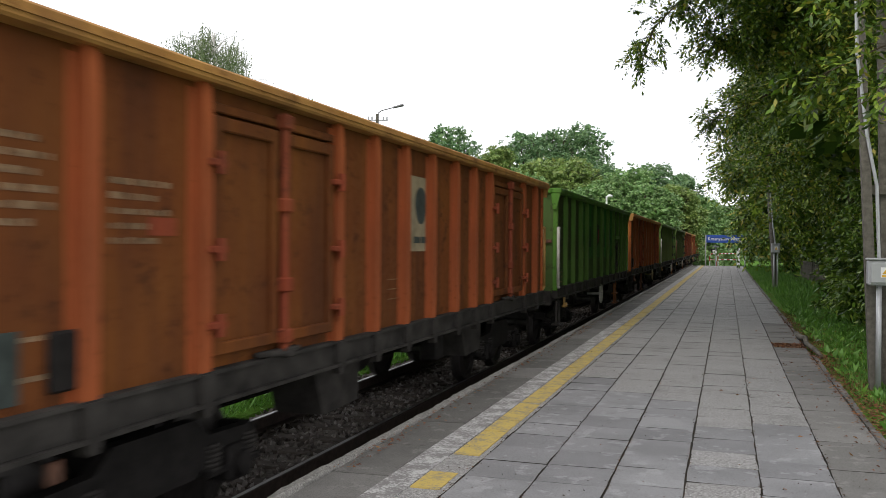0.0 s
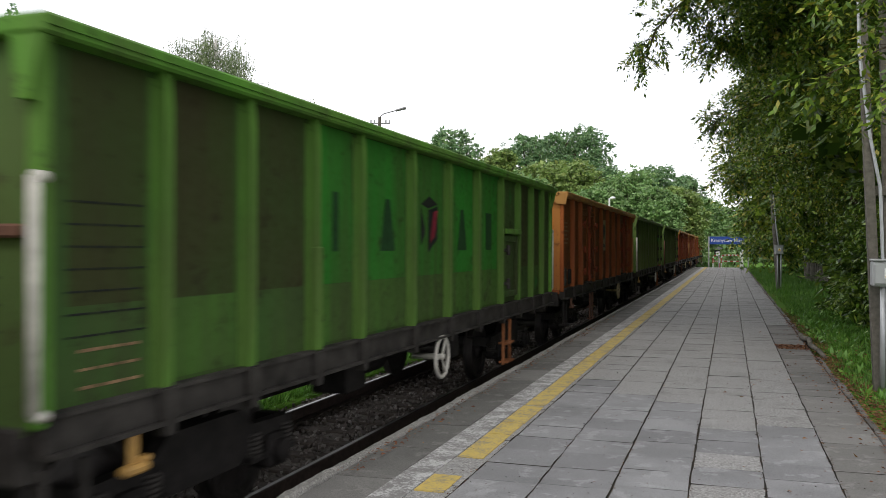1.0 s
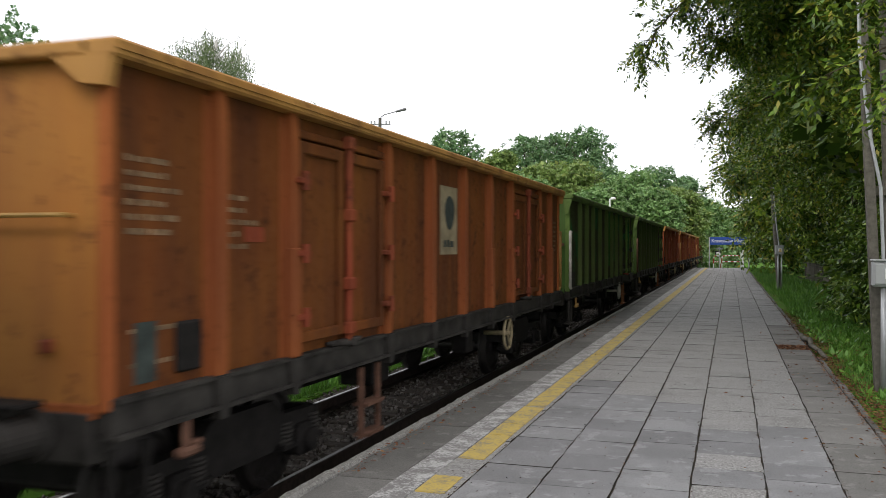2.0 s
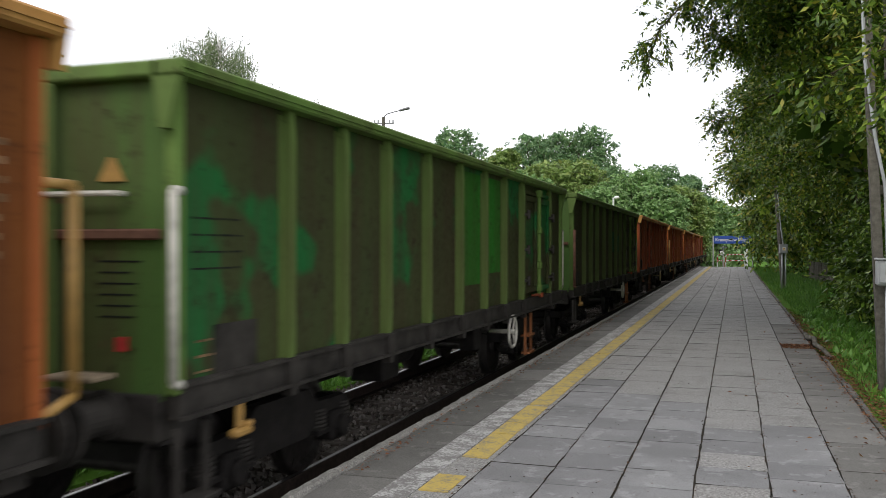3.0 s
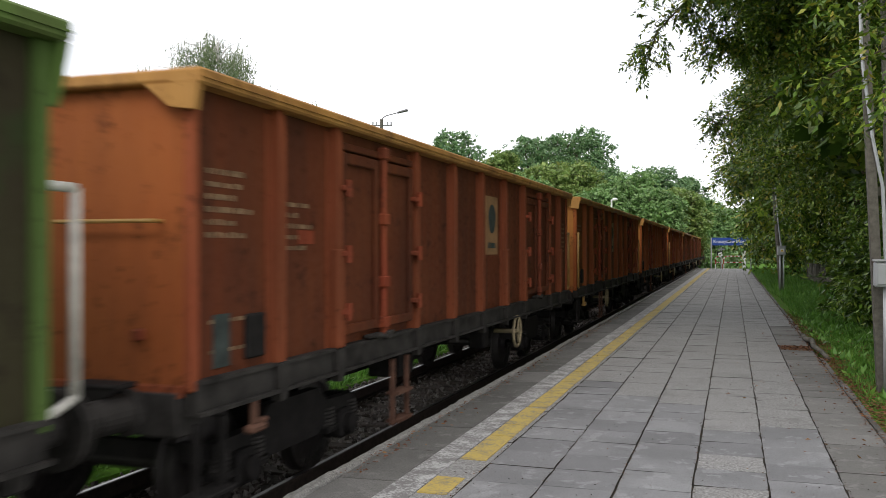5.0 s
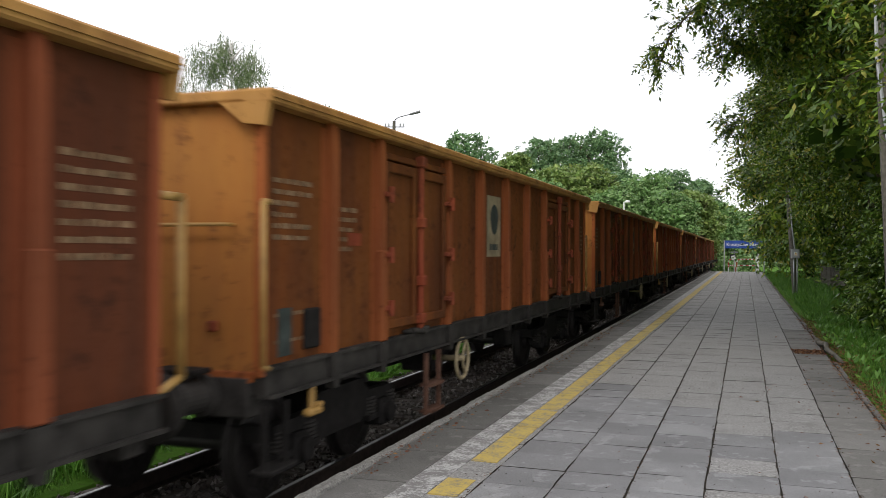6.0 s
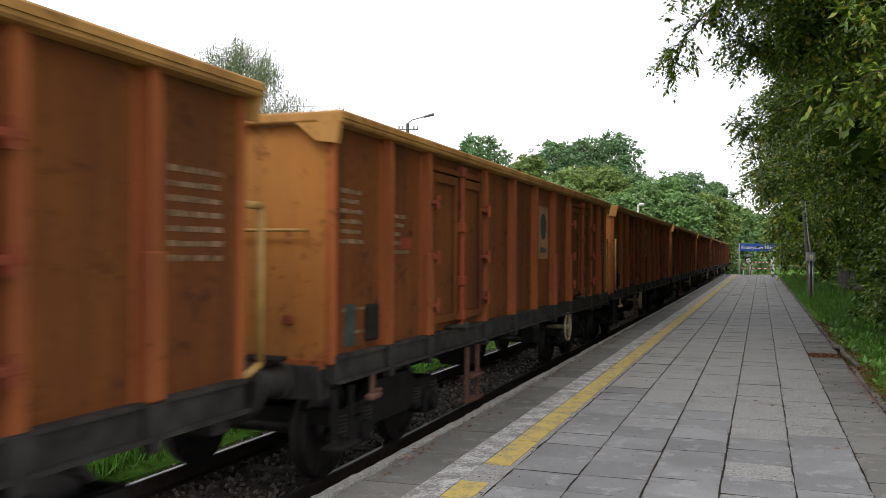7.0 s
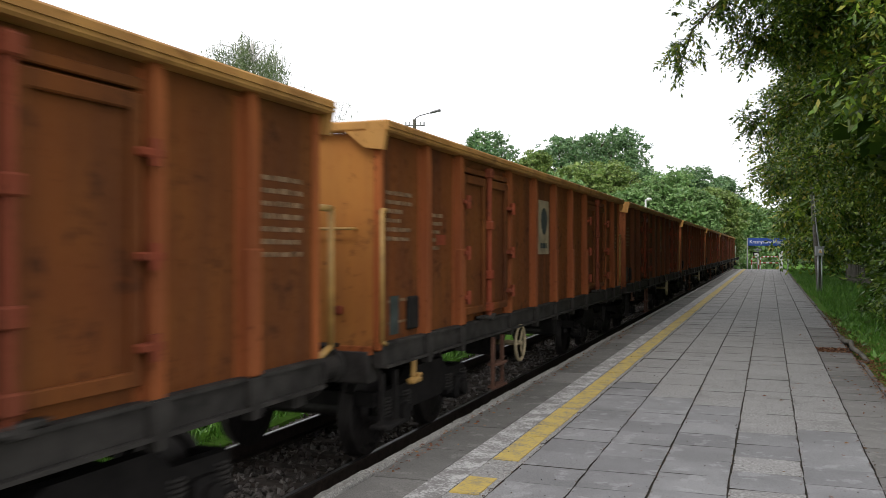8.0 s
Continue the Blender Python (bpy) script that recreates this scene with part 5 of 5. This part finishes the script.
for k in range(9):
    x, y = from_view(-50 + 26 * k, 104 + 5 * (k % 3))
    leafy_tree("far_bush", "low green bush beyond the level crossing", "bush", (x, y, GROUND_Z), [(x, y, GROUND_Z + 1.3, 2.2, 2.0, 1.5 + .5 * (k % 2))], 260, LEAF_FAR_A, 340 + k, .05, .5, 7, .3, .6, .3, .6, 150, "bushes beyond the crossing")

# woodland belts behind the platform and beyond the frames' sides, which shade the train
BELT = wood_tree("tall dense tree of the belt behind the platform", 7.2, 21, 19, 5.2, LEAF_DARK, 360, .8, .55, 1700)
BELT["group"] = "trees behind the platform"
for k, (x, y) in enumerate(((7.6, 29), (7.6, 37), (7.8, 46), (8.0, 56), (8.2, 66), (8.4, 76), (11, 30), (11, 39), (11.5, 49), (12, 60), (12.5, 73), (18, 34), (18, 52), (17, 72))):
    copy_thing(BELT, pose(x, y, GROUND_Z, 0, 0, 47 * k))


def birch():
    x, y = from_view(-912, 46)
    rng = np.random.RandomState(77)
    tree = empty("birch_tree", pose(x, y, GROUND_Z))
    tagged(tree, "slender birch with hanging sparse foliage", "tree")
    bm = bmesh.new()
    limb(bm, [Vector((0, 0, 0)), Vector((.1, 0, 4)), Vector((-.1, .1, 8)), Vector((.1, 0, 13.6))], .17, .02, 8)
    quads, tips = [], []
    for k in range(70):
        h = rng.uniform(6.5, 13.6)
        a = rng.uniform(0, 6.28)
        reach = (14.6 - h) * rng.uniform(.35, 1.25) + .5
        b = np.array([0, 0, h - .6])
        tip = b + np.array([math.cos(a) * reach, math.sin(a) * reach, .9])
        limb(bm, [Vector(b), Vector((b + tip) / 2 + np.array([0, 0, .25])), Vector(tip)], .035, .008, 5)
        for t in (.45, .6, .75, .9, 1.0):
            tips.append(b + (tip - b) * t)
    for k, (ox, hh) in enumerate(((-3.0, 11.6), (-2.6, 11.9), (-2.0, 11.0), (-1.6, 10.8), (-3.6, 10.6), (2.0, 11.6), (2.6, 11.0), (3.2, 10.3), (3.7, 9.8), (2.9, 9.6))):
        tip = np.array([ox * .95, ox * .3, hh])
        limb(bm, [Vector((0, 0, 6 + k * .1)), Vector((ox * .6, ox * .2, hh - 1.3)), Vector(tip)], .05, .008, 5)
        tips += [tip * (1, 1, 1 - .05 * j) for j in range(6)]
    part("trunk", bm, BIRCH_BARK, tree, "pale birch trunk and thin limbs")
    tips = np.array(tips)
    for k in range(27):  # strands hanging straight down
        drop = rng.uniform(.05, 1.5, len(tips))
        base = tips + rng.normal(scale=.20, size=tips.shape) - np.array([0, 0, 1.0]) * drop[:, None]
        for j in range(4):
            quads.append(leaf_quads(base - np.array([0, 0, .09]) * j, np.array([0, 0, -1.0]) + rng.normal(scale=.5, size=base.shape), .12 * rng.uniform(.6, 1.2, len(base)), .5, rng))
    part("crown", fast_quads("crown", np.concatenate(quads), LEAF_BIRCH), LEAF_BIRCH, tree, "hanging strands of small leaves")


birch()


def blades(name, label, boxes, per_m2, height, seed, z=-.05, mat=GRASS_BLADE):
    rng = np.random.RandomState(seed)
    out = []
    for x0, x1, y0, y1 in boxes:
        n = int((x1 - x0) * (y1 - y0) * per_m2)
        p = np.stack([rng.uniform(x0, x1, n), rng.uniform(y0, y1, n), np.full(n, z)], 1)
        clump = np.sin(p[:, 0] * 3.1 + np.sin(p[:, 1] * 1.3)) * np.sin(p[:, 1] * 2.3 + 1) * .5 + rng.rand(n)
        p = p[clump > .25]
        n = len(p)
        out.append(leaf_quads(p, np.array([0, 0, 1.0]) + rng.normal(scale=.42, size=(n, 3)), height * rng.uniform(.5, 1.4, n), .09, rng))
    ob = part(name, fast_quads(name, np.concatenate(out), mat))
    return tagged(ob, label, "grass", kind="stuff")


blades("verge_grass", "uneven fresh green grass and weeds on the verge", [(1.62, 3.6, 6.5, 18), (1.45, 1.62, 10.5, 14.5)], 800, .105, 81)
blades("verge_grass", "uneven fresh green grass along the back of the platform", [(1.56, 4.6, 18, 34)], 460, .12, 82)
blades("verge_grass", "long green grass under the trees", [(1.42, 5.5, 34, 78)], 130, .2, 83)
blades("meadow_grass", "bright green grass beyond the track", [(-9.5, -5.98, 3, 20)], 620, .22, 84, BANK_Z, MEADOW_BLADE)
blades("meadow_grass", "bright green grass further along the track", [(-12, -6.0, 20, 60)], 130, .28, 85, BANK_Z, MEADOW_BLADE)
blades("meadow_grass", "grass beyond the platform end", [(-2.5, 8, 82, 104)], 60, .35, 86, GROUND_Z + .02, MEADOW_BLADE)


def weeds():
    """Broad-leaved weeds among the grass."""
    rng = np.random.RandomState(91)
    n = 260
    c = np.stack([1.5 + 1.9 * rng.rand(n) ** 1.4, rng.uniform(8, 26, n), np.full(n, -.04)], 1)
    q = [leaf_quads(c, np.concatenate([rng.normal(scale=.8, size=(n, 2)), rng.uniform(.3, 1.0, (n, 1))], 1), rng.uniform(.08, .2, n), .35, rng) for _ in range(9)]
    c2 = np.stack([rng.uniform(-9, -6.1, n), rng.uniform(3, 18, n), np.full(n, BANK_Z)], 1)
    q += [leaf_quads(c2, np.concatenate([rng.normal(scale=.8, size=(n, 2)), rng.uniform(.4, 1.0, (n, 1))], 1), rng.uniform(.12, .34, n), .4, rng) for _ in range(9)]
    tagged(part("weeds", fast_quads("weeds", np.concatenate(q), GRASS_BLADE)), "broad-leaved green weeds in the grass", "weeds", kind="stuff")


weeds()


def fallen_leaves():
    rng = np.random.RandomState(95)
    def strew(n, x0, x1, y0, y1, z, power=1.0):
        x = x0 + (x1 - x0) * rng.rand(n) ** power
        return np.stack([x, rng.uniform(y0, y1, n), np.full(n, z) + rng.uniform(0, .012, n)], 1)
    p = np.concatenate([strew(2600, 1.22, 1.62, 5, 24, .004), strew(900, 1.2, 1.55, 24, 60, .01), strew(700, .78, 1.26, 15.8, 16.5, -.006), strew(900, 1.5, 2.6, 7, 20, .0), strew(4200, 1.36, 1.74, 5, 15, -.03), strew(1500, 1.36, 1.66, 15, 26, -.03),
                        strew(170, .3, 1.25, 5, 20, .006, .3), strew(30, -1.8, .8, 4, 16, .006), strew(420, -2.80, -2.66, 6, 22, .006), strew(30, -2.7, -2.36, 6, 20, .008)])
    n = len(p)
    w = rng.normal(size=(n, 3)) * np.array([1, 1, .18])
    q = leaf_quads(p, w, rng.uniform(.022, .055, n), .55, rng)
    q[:, :, 2] = np.maximum(q[:, :, 2], p[:, None, 2] + .001)
    tagged(part("fallen_leaves", fast_quads("fallen_leaves", q, DRY_LEAF)), "dry red-brown fallen leaves along the paving", "leaves", kind="stuff")


fallen_leaves()


def joint_crumbs():
    """Soil crumbs, moss and bits of leaf gathered along the joints of the paving."""
    rng = np.random.RandomState(97)
    p = []
    for x in COLS[1:]:
        n = 900 if x < 1.2 else 1500
        y = 3.5 + 36 * rng.rand(n) ** 1.7
        p.append(np.stack([x + rng.normal(scale=.011, size=n), y, np.full(n, .001)], 1))
    n = 1300
    p.append(np.stack([rng.uniform(-2.33, 1.25, n), 3.5 + 20 * rng.rand(n) ** 1.5, np.full(n, .001)], 1))
    p = np.concatenate(p)
    q = leaf_quads(p, rng.normal(size=p.shape) * np.array([1, 1, .25]), rng.uniform(.008, .022, len(p)), .7, rng)
    q[:, :, 2] = np.maximum(q[:, :, 2], .002)
    tagged(part("joint_crumbs", fast_quads("joint_crumbs", q, CRUMB)), "dark crumbs of soil and leaf along the paving joints", "debris", kind="stuff")


joint_crumbs()

# a bare root lying along the broken back kerb
root = bmesh.new()
limb(root, [Vector(v) for v in ((1.30, 18.2, .02), (1.27, 17.3, .05), (1.33, 16.6, .10), (1.30, 16.1, .06), (1.38, 15.4, .03), (1.42, 14.8, -.02))], .05, .035, 8)
tagged(part("tree_root", root, POLE_CONCRETE, smooth=True), "bare grey root along the broken paving edge", "root")


# ---- poles, lamps and signs ----
def concrete_pole():
    """A twin-legged concrete line pole with a grey cabinet and pipes."""
    ob = empty("concrete_pole", pose(1.72, 11.75, -.06))
    tagged(ob, "weathered concrete line pole with two tapered legs", "pole")
    for y, lean in ((0, -.38), (.16, -.20)):
        bm = bmesh.new()
        x0 = 0 if y == 0 else .17
        w0, w1 = .055, .045
        lv = [(0, 0), (3, 0), (6, 0), (8.6, 0)]
        rings = []
        for z, _ in lv:
            cx = x0 + lean * z / 8.6
            w = w0 + (w1 - w0) * z / 8.6
            rings.append([bm.verts.new((cx + a * w, y + b * w * 1.3, z)) for a, b in ((-1, -1), (1, -1), (1, 1), (-1, 1))])
        for a, b in zip(rings, rings[1:]):
            for i in range(4):
                bm.faces.new((a[i], a[(i + 1) % 4], b[(i + 1) % 4], b[i]))
        bm.faces.new(rings[0][::-1])
        bm.faces.new(rings[-1])
        part("leg", bm, POLE_CONCRETE, ob)
    for z in (2.4, 5.2):
        part("tie", box(-.12, .16, .03, .12, z, z + .12, .01), POLE_CONCRETE, ob)
    pipe = rods([(.02, -.13, 1.58), (-.01, -.12, 2.5), (-.12, -.11, 3.1), (-.24, -.11, 4.1), (-.30, -.10, 6.5)], .02)
    part("cable_pipe", pipe, GALVANISED, ob, "pale grey cable pipe")
    return ob


concrete_pole()


def cabinet(x, y, z, w, d, h, label, legs):
    ob = tagged(part("electric_cabinet", box(-w / 2, w / 2, -d / 2, d / 2, 0, h, .02), CABINET_GREY), label, "cabinet")
    ob.matrix_basis = pose(x, y, z)
    part("cabinet_door", box(-w / 2 + .025, w / 2 - .025, -d / 2 - .018, -d / 2 - .002, .03, h - .03, .008), CABINET_GREY, ob)
    part("cap", box(-w / 2 - .01, w / 2 + .01, -d / 2 - .02, d / 2 + .01, h, h + .025, .008), CABINET_GREY, ob)
    wp = part("warning_sign", box(-.05, .08, -d / 2 - .022, -d / 2 - .0185, h * .32, h * .72), SIGN_WHITE, ob, "white and yellow warning sticker")
    bm = bmesh.new()
    v = [bm.verts.new(c) for c in ((-.035, -d / 2 - .0235, h * .46), (.065, -d / 2 - .0235, h * .46), (.015, -d / 2 - .0235, h * .68))]
    bm.faces.new(v)
    part("warning_triangle", bmesh_extrude(bm), plain("signal_yellow", (.75, .42, .02), .5), wp)
    part("sticker_band", box(-.04, .07, -d / 2 - .0245, -d / 2 - .0225, h * .34, h * .42), bpy.data.materials["signal_yellow"], wp)
    for i, lx in enumerate(legs):
        part("leg_pipe", rods([(lx, 0, 0), (lx, 0, -z - .06)], .032, 12), GALVANISED, ob, "galvanised support pipe", True)
    return ob


def bmesh_extrude(bm):
    r = bmesh.ops.extrude_face_region(bm, geom=bm.faces[:])
    bmesh.ops.translate(bm, vec=(0, .002, 0), verts=[g for g in r["geom"] if isinstance(g, bmesh.types.BMVert)])
    return bm


cabinet(1.775, 11.5, 1.25, .36, .18, .30, "grey steel electric cabinet with a warning sticker, on two pipes", (-.05, .07))


def box_pole():
    ob = empty("concrete_pole", pose(1.95, 39.2, -.06))
    tagged(ob, "slim grey concrete pole behind the platform", "pole")
    part("shaft", add_rod(bmesh.new(), (0, 0, 0), (-.45, .1, 6.4), .11, 10, .08), POLE_CONCRETE, ob)
    part("cable_pipe", rods([(-.02, -.14, 1.8), (-.12, -.14, 2.6), (-.42, -.02, 6.2)], .03), GALVANISED, ob, "pale cable pipe")


box_pole()
cabinet(1.93, 38.95, 1.45, .34, .2, .36, "small grey electric cabinet on two pipes beside a pole", (-.05, .08))


def rear_fence():
    """A low fence of upright concrete pales behind the grass."""
    ob = empty("pale_fence", pose(4.4, 38, -.05))
    tagged(ob, "low weathered concrete pale fence under the trees", "fence")
    pale = to_mesh("pale", box(-.03, .03, -.11, .11, 0, 1.0, .015), POLE_CONCRETE)
    for k in range(46):
        o = part("pale", pale, POLE_CONCRETE, ob)
        o.matrix_basis = pose(-.012 * k, k * .30, 0, 0, random.uniform(-2, 2), 0)
    part("fence_rail", rods([(.05, 0, .3), (-.54, 13.6, .3)], .03), POLE_CONCRETE, ob)
    part("fence_rail", rods([(.05, 0, .8), (-.54, 13.6, .8)], .03), POLE_CONCRETE, ob)


rear_fence()


def street_lamp():
    x, y = from_view(-621, 50)
    ob = empty("street_lamp", pose(x, y, GROUND_Z))
    tagged(ob, "concrete street lamp pole with a curved arm and insulators", "street lamp")
    top = 9.1 - GROUND_Z
    part("pole", add_rod(bmesh.new(), (0, 0, 0), (0, 0, top), .14, 12, .09), POLE_CONCRETE, ob)
    c, s = .95, .31
    P = lambda a, z: (a * c, a * s, z)
    part("arm", rods([P(.02, top - .1), P(.06, top + .06), P(.25, top + .2), P(1.0, top + .40)], .028), LAMP_GREY, ob)
    bm = bmesh.new()
    add_rod(bm, P(.9, top + .37), P(1.5, top + .53), .06, 8, .085)
    part("lamp_head", bm, LAMP_GREY, ob, "flat grey lamp head")
    part("crossarm", rods([P(-.55, top - .35), P(.6, top - .35)], .03), LAMP_GREY, ob)
    for a in (-.5, -.3, .35, .55):
        part("insulator", add_rod(bmesh.new(), P(a, top - .34), P(a, top - .15), .045, 8), GALVANISED, ob)


street_lamp()


def platform_lamp(u, zc, top, label):
    x, y = from_view(u, zc)
    ob = empty("platform_lamp", pose(x, y, GROUND_Z))
    tagged(ob, label, "street lamp")
    part("pole", add_rod(bmesh.new(), (0, 0, 0), (0, 0, top - GROUND_Z), .09, 10, .07), SIGN_WHITE, ob)
    bm = bmesh.new()
    lathe(bm, [(.05, -.12), (.20, -.1), (.24, .0), (.16, .1), (.04, .13)], Matrix.Translation((.25, .05, top - GROUND_Z)), 16)
    part("lamp_globe", bm, SIGN_WHITE, ob, "white globe lamp", True)


platform_lamp(-214, 70, 5.65, "white post with a globe lamp beyond the track")


def station_sign():
    y = 80.6
    ob = empty("station_sign", pose(-1.78, y, -.05))
    tagged(ob, "blue station name sign with white letters on two posts", "sign")
    for x in (0, 3.28):
        part("post", box(x - .05, x + .05, -.04, .04, -.55, 2.75), GALVANISED, ob, "pale steel post")
    board = part("board", box(.06, 3.22, -.03, .03, 2.06, 2.74, .01), SIGN_BLUE, ob, "blue name board")
    cu = bpy.data.curves.new("lettering", "FONT")
    cu.body, cu.size, cu.extrude, cu.align_x, cu.align_y = "Krasnystaw Miasto", .40, .004, "CENTER", "CENTER"
    tmp = bpy.data.objects.new("lettering_source", cu)
    scene.collection.objects.link(tmp)
    bpy.context.view_layer.update()
    me = bpy.data.meshes.new_from_object(tmp.evaluated_get(bpy.context.evaluated_depsgraph_get()))
    bpy.data.objects.remove(tmp)
    bpy.data.curves.remove(cu)
    me.materials.clear()
    me.materials.append(SIGN_WHITE)
    wdt = max(v.co.x for v in me.vertices) - min(v.co.x for v in me.vertices)
    me.transform(Matrix.Diagonal((2.9 / wdt, 1.05, 1, 1)))
    lt = part("lettering", me, SIGN_WHITE, board, "white station name")
    lt.matrix_basis = pose(1.64, -.037, 2.40, 90, 0, 0)


station_sign()


def crossing_barrier(x, y, w, label):
    """A bent-tube guard rail in red and white bands."""
    ob = empty("guard_barrier", pose(x, y, -.05))
    tagged(ob, label, "barrier", "barriers at the platform end")
    def banded(pts, name):
        for i, (a, b) in enumerate(zip(pts, pts[1:])):
            part(name, rods([a, b], .05), (SIGN_WHITE, RED_PAINT)[i % 2], ob, ("white band", "red band")[i % 2])
    n = 8
    r = .25
    top = [(0, 0, -.5), (0, 0, .4), (0, 0, .85), (.07, 0, 1.02), (r, 0, 1.1)] + [(r + (w - 2 * r) * k / n, 0, 1.1) for k in range(1, n + 1)] + [(w - .07, 0, 1.02), (w, 0, .85), (w, 0, .4), (w, 0, -.5)]
    banded(top, "tube")
    banded([(w * k / 7, 0, .55) for k in range(8)], "lower_tube")


crossing_barrier(-.75, 82.5, 1.75, "red and white banded tube barrier at the platform end")
crossing_barrier(-1.45, 81.8, .55, "short white and red banded tube barrier")


def crossing_post():
    ob = empty("warning_post", pose(-.95, 81.2, -.05))
    tagged(ob, "grey signal post with dark plates at the platform end", "signal post")
    part("post", rods([(0, 0, -.5), (0, 0, 1.9)], .05), GALVANISED, ob)
    part("crossbar", box(-.3, .3, -.06, -.02, 1.66, 1.78), GALVANISED, ob)
    part("dark_plate", box(-.38, .1, -.1, -.06, 1.2, 1.55, .01), WIRE, ob, "dark round-edged plate")
    part("pale_plate", box(.02, .36, -.14, -.105, 1.1, 1.42, .01), SIGN_WHITE, ob, "pale tilted plate").matrix_basis = pose(0, 0, 0, 0, -12, 0)


crossing_post()
tagged(part("gate_pillar", box(.82, 1.1, 80.3, 80.6, -.5, 1.55, .03), SIGN_WHITE), "white plastered gate pillar at the platform end", "pillar")


# ---- paving pieces ----
paving()
edge_stones()
painted_lines()
back_kerb()


def motions():
    steps = 16
    for car, y0 in TRAIN:
        walk(car, [(8.0 * k / steps, pose(TRACK_X, y0 - along(8.0 * k / steps), RAIL_Z)) for k in range(steps + 1)])
    # wheels turn on the rail, one row for each thirtieth of a second
    for car, y0 in TRAIN[:9]:
        for ws in [o for o in car.children if o.name.split(".")[0] == "wheelset"]:
            x, y, z = ws.matrix_basis.translation
            walk(ws, [(k / 30, pose(x, y, z, math.degrees(along(k / 30) / .46))) for k in range(241)])


motions()
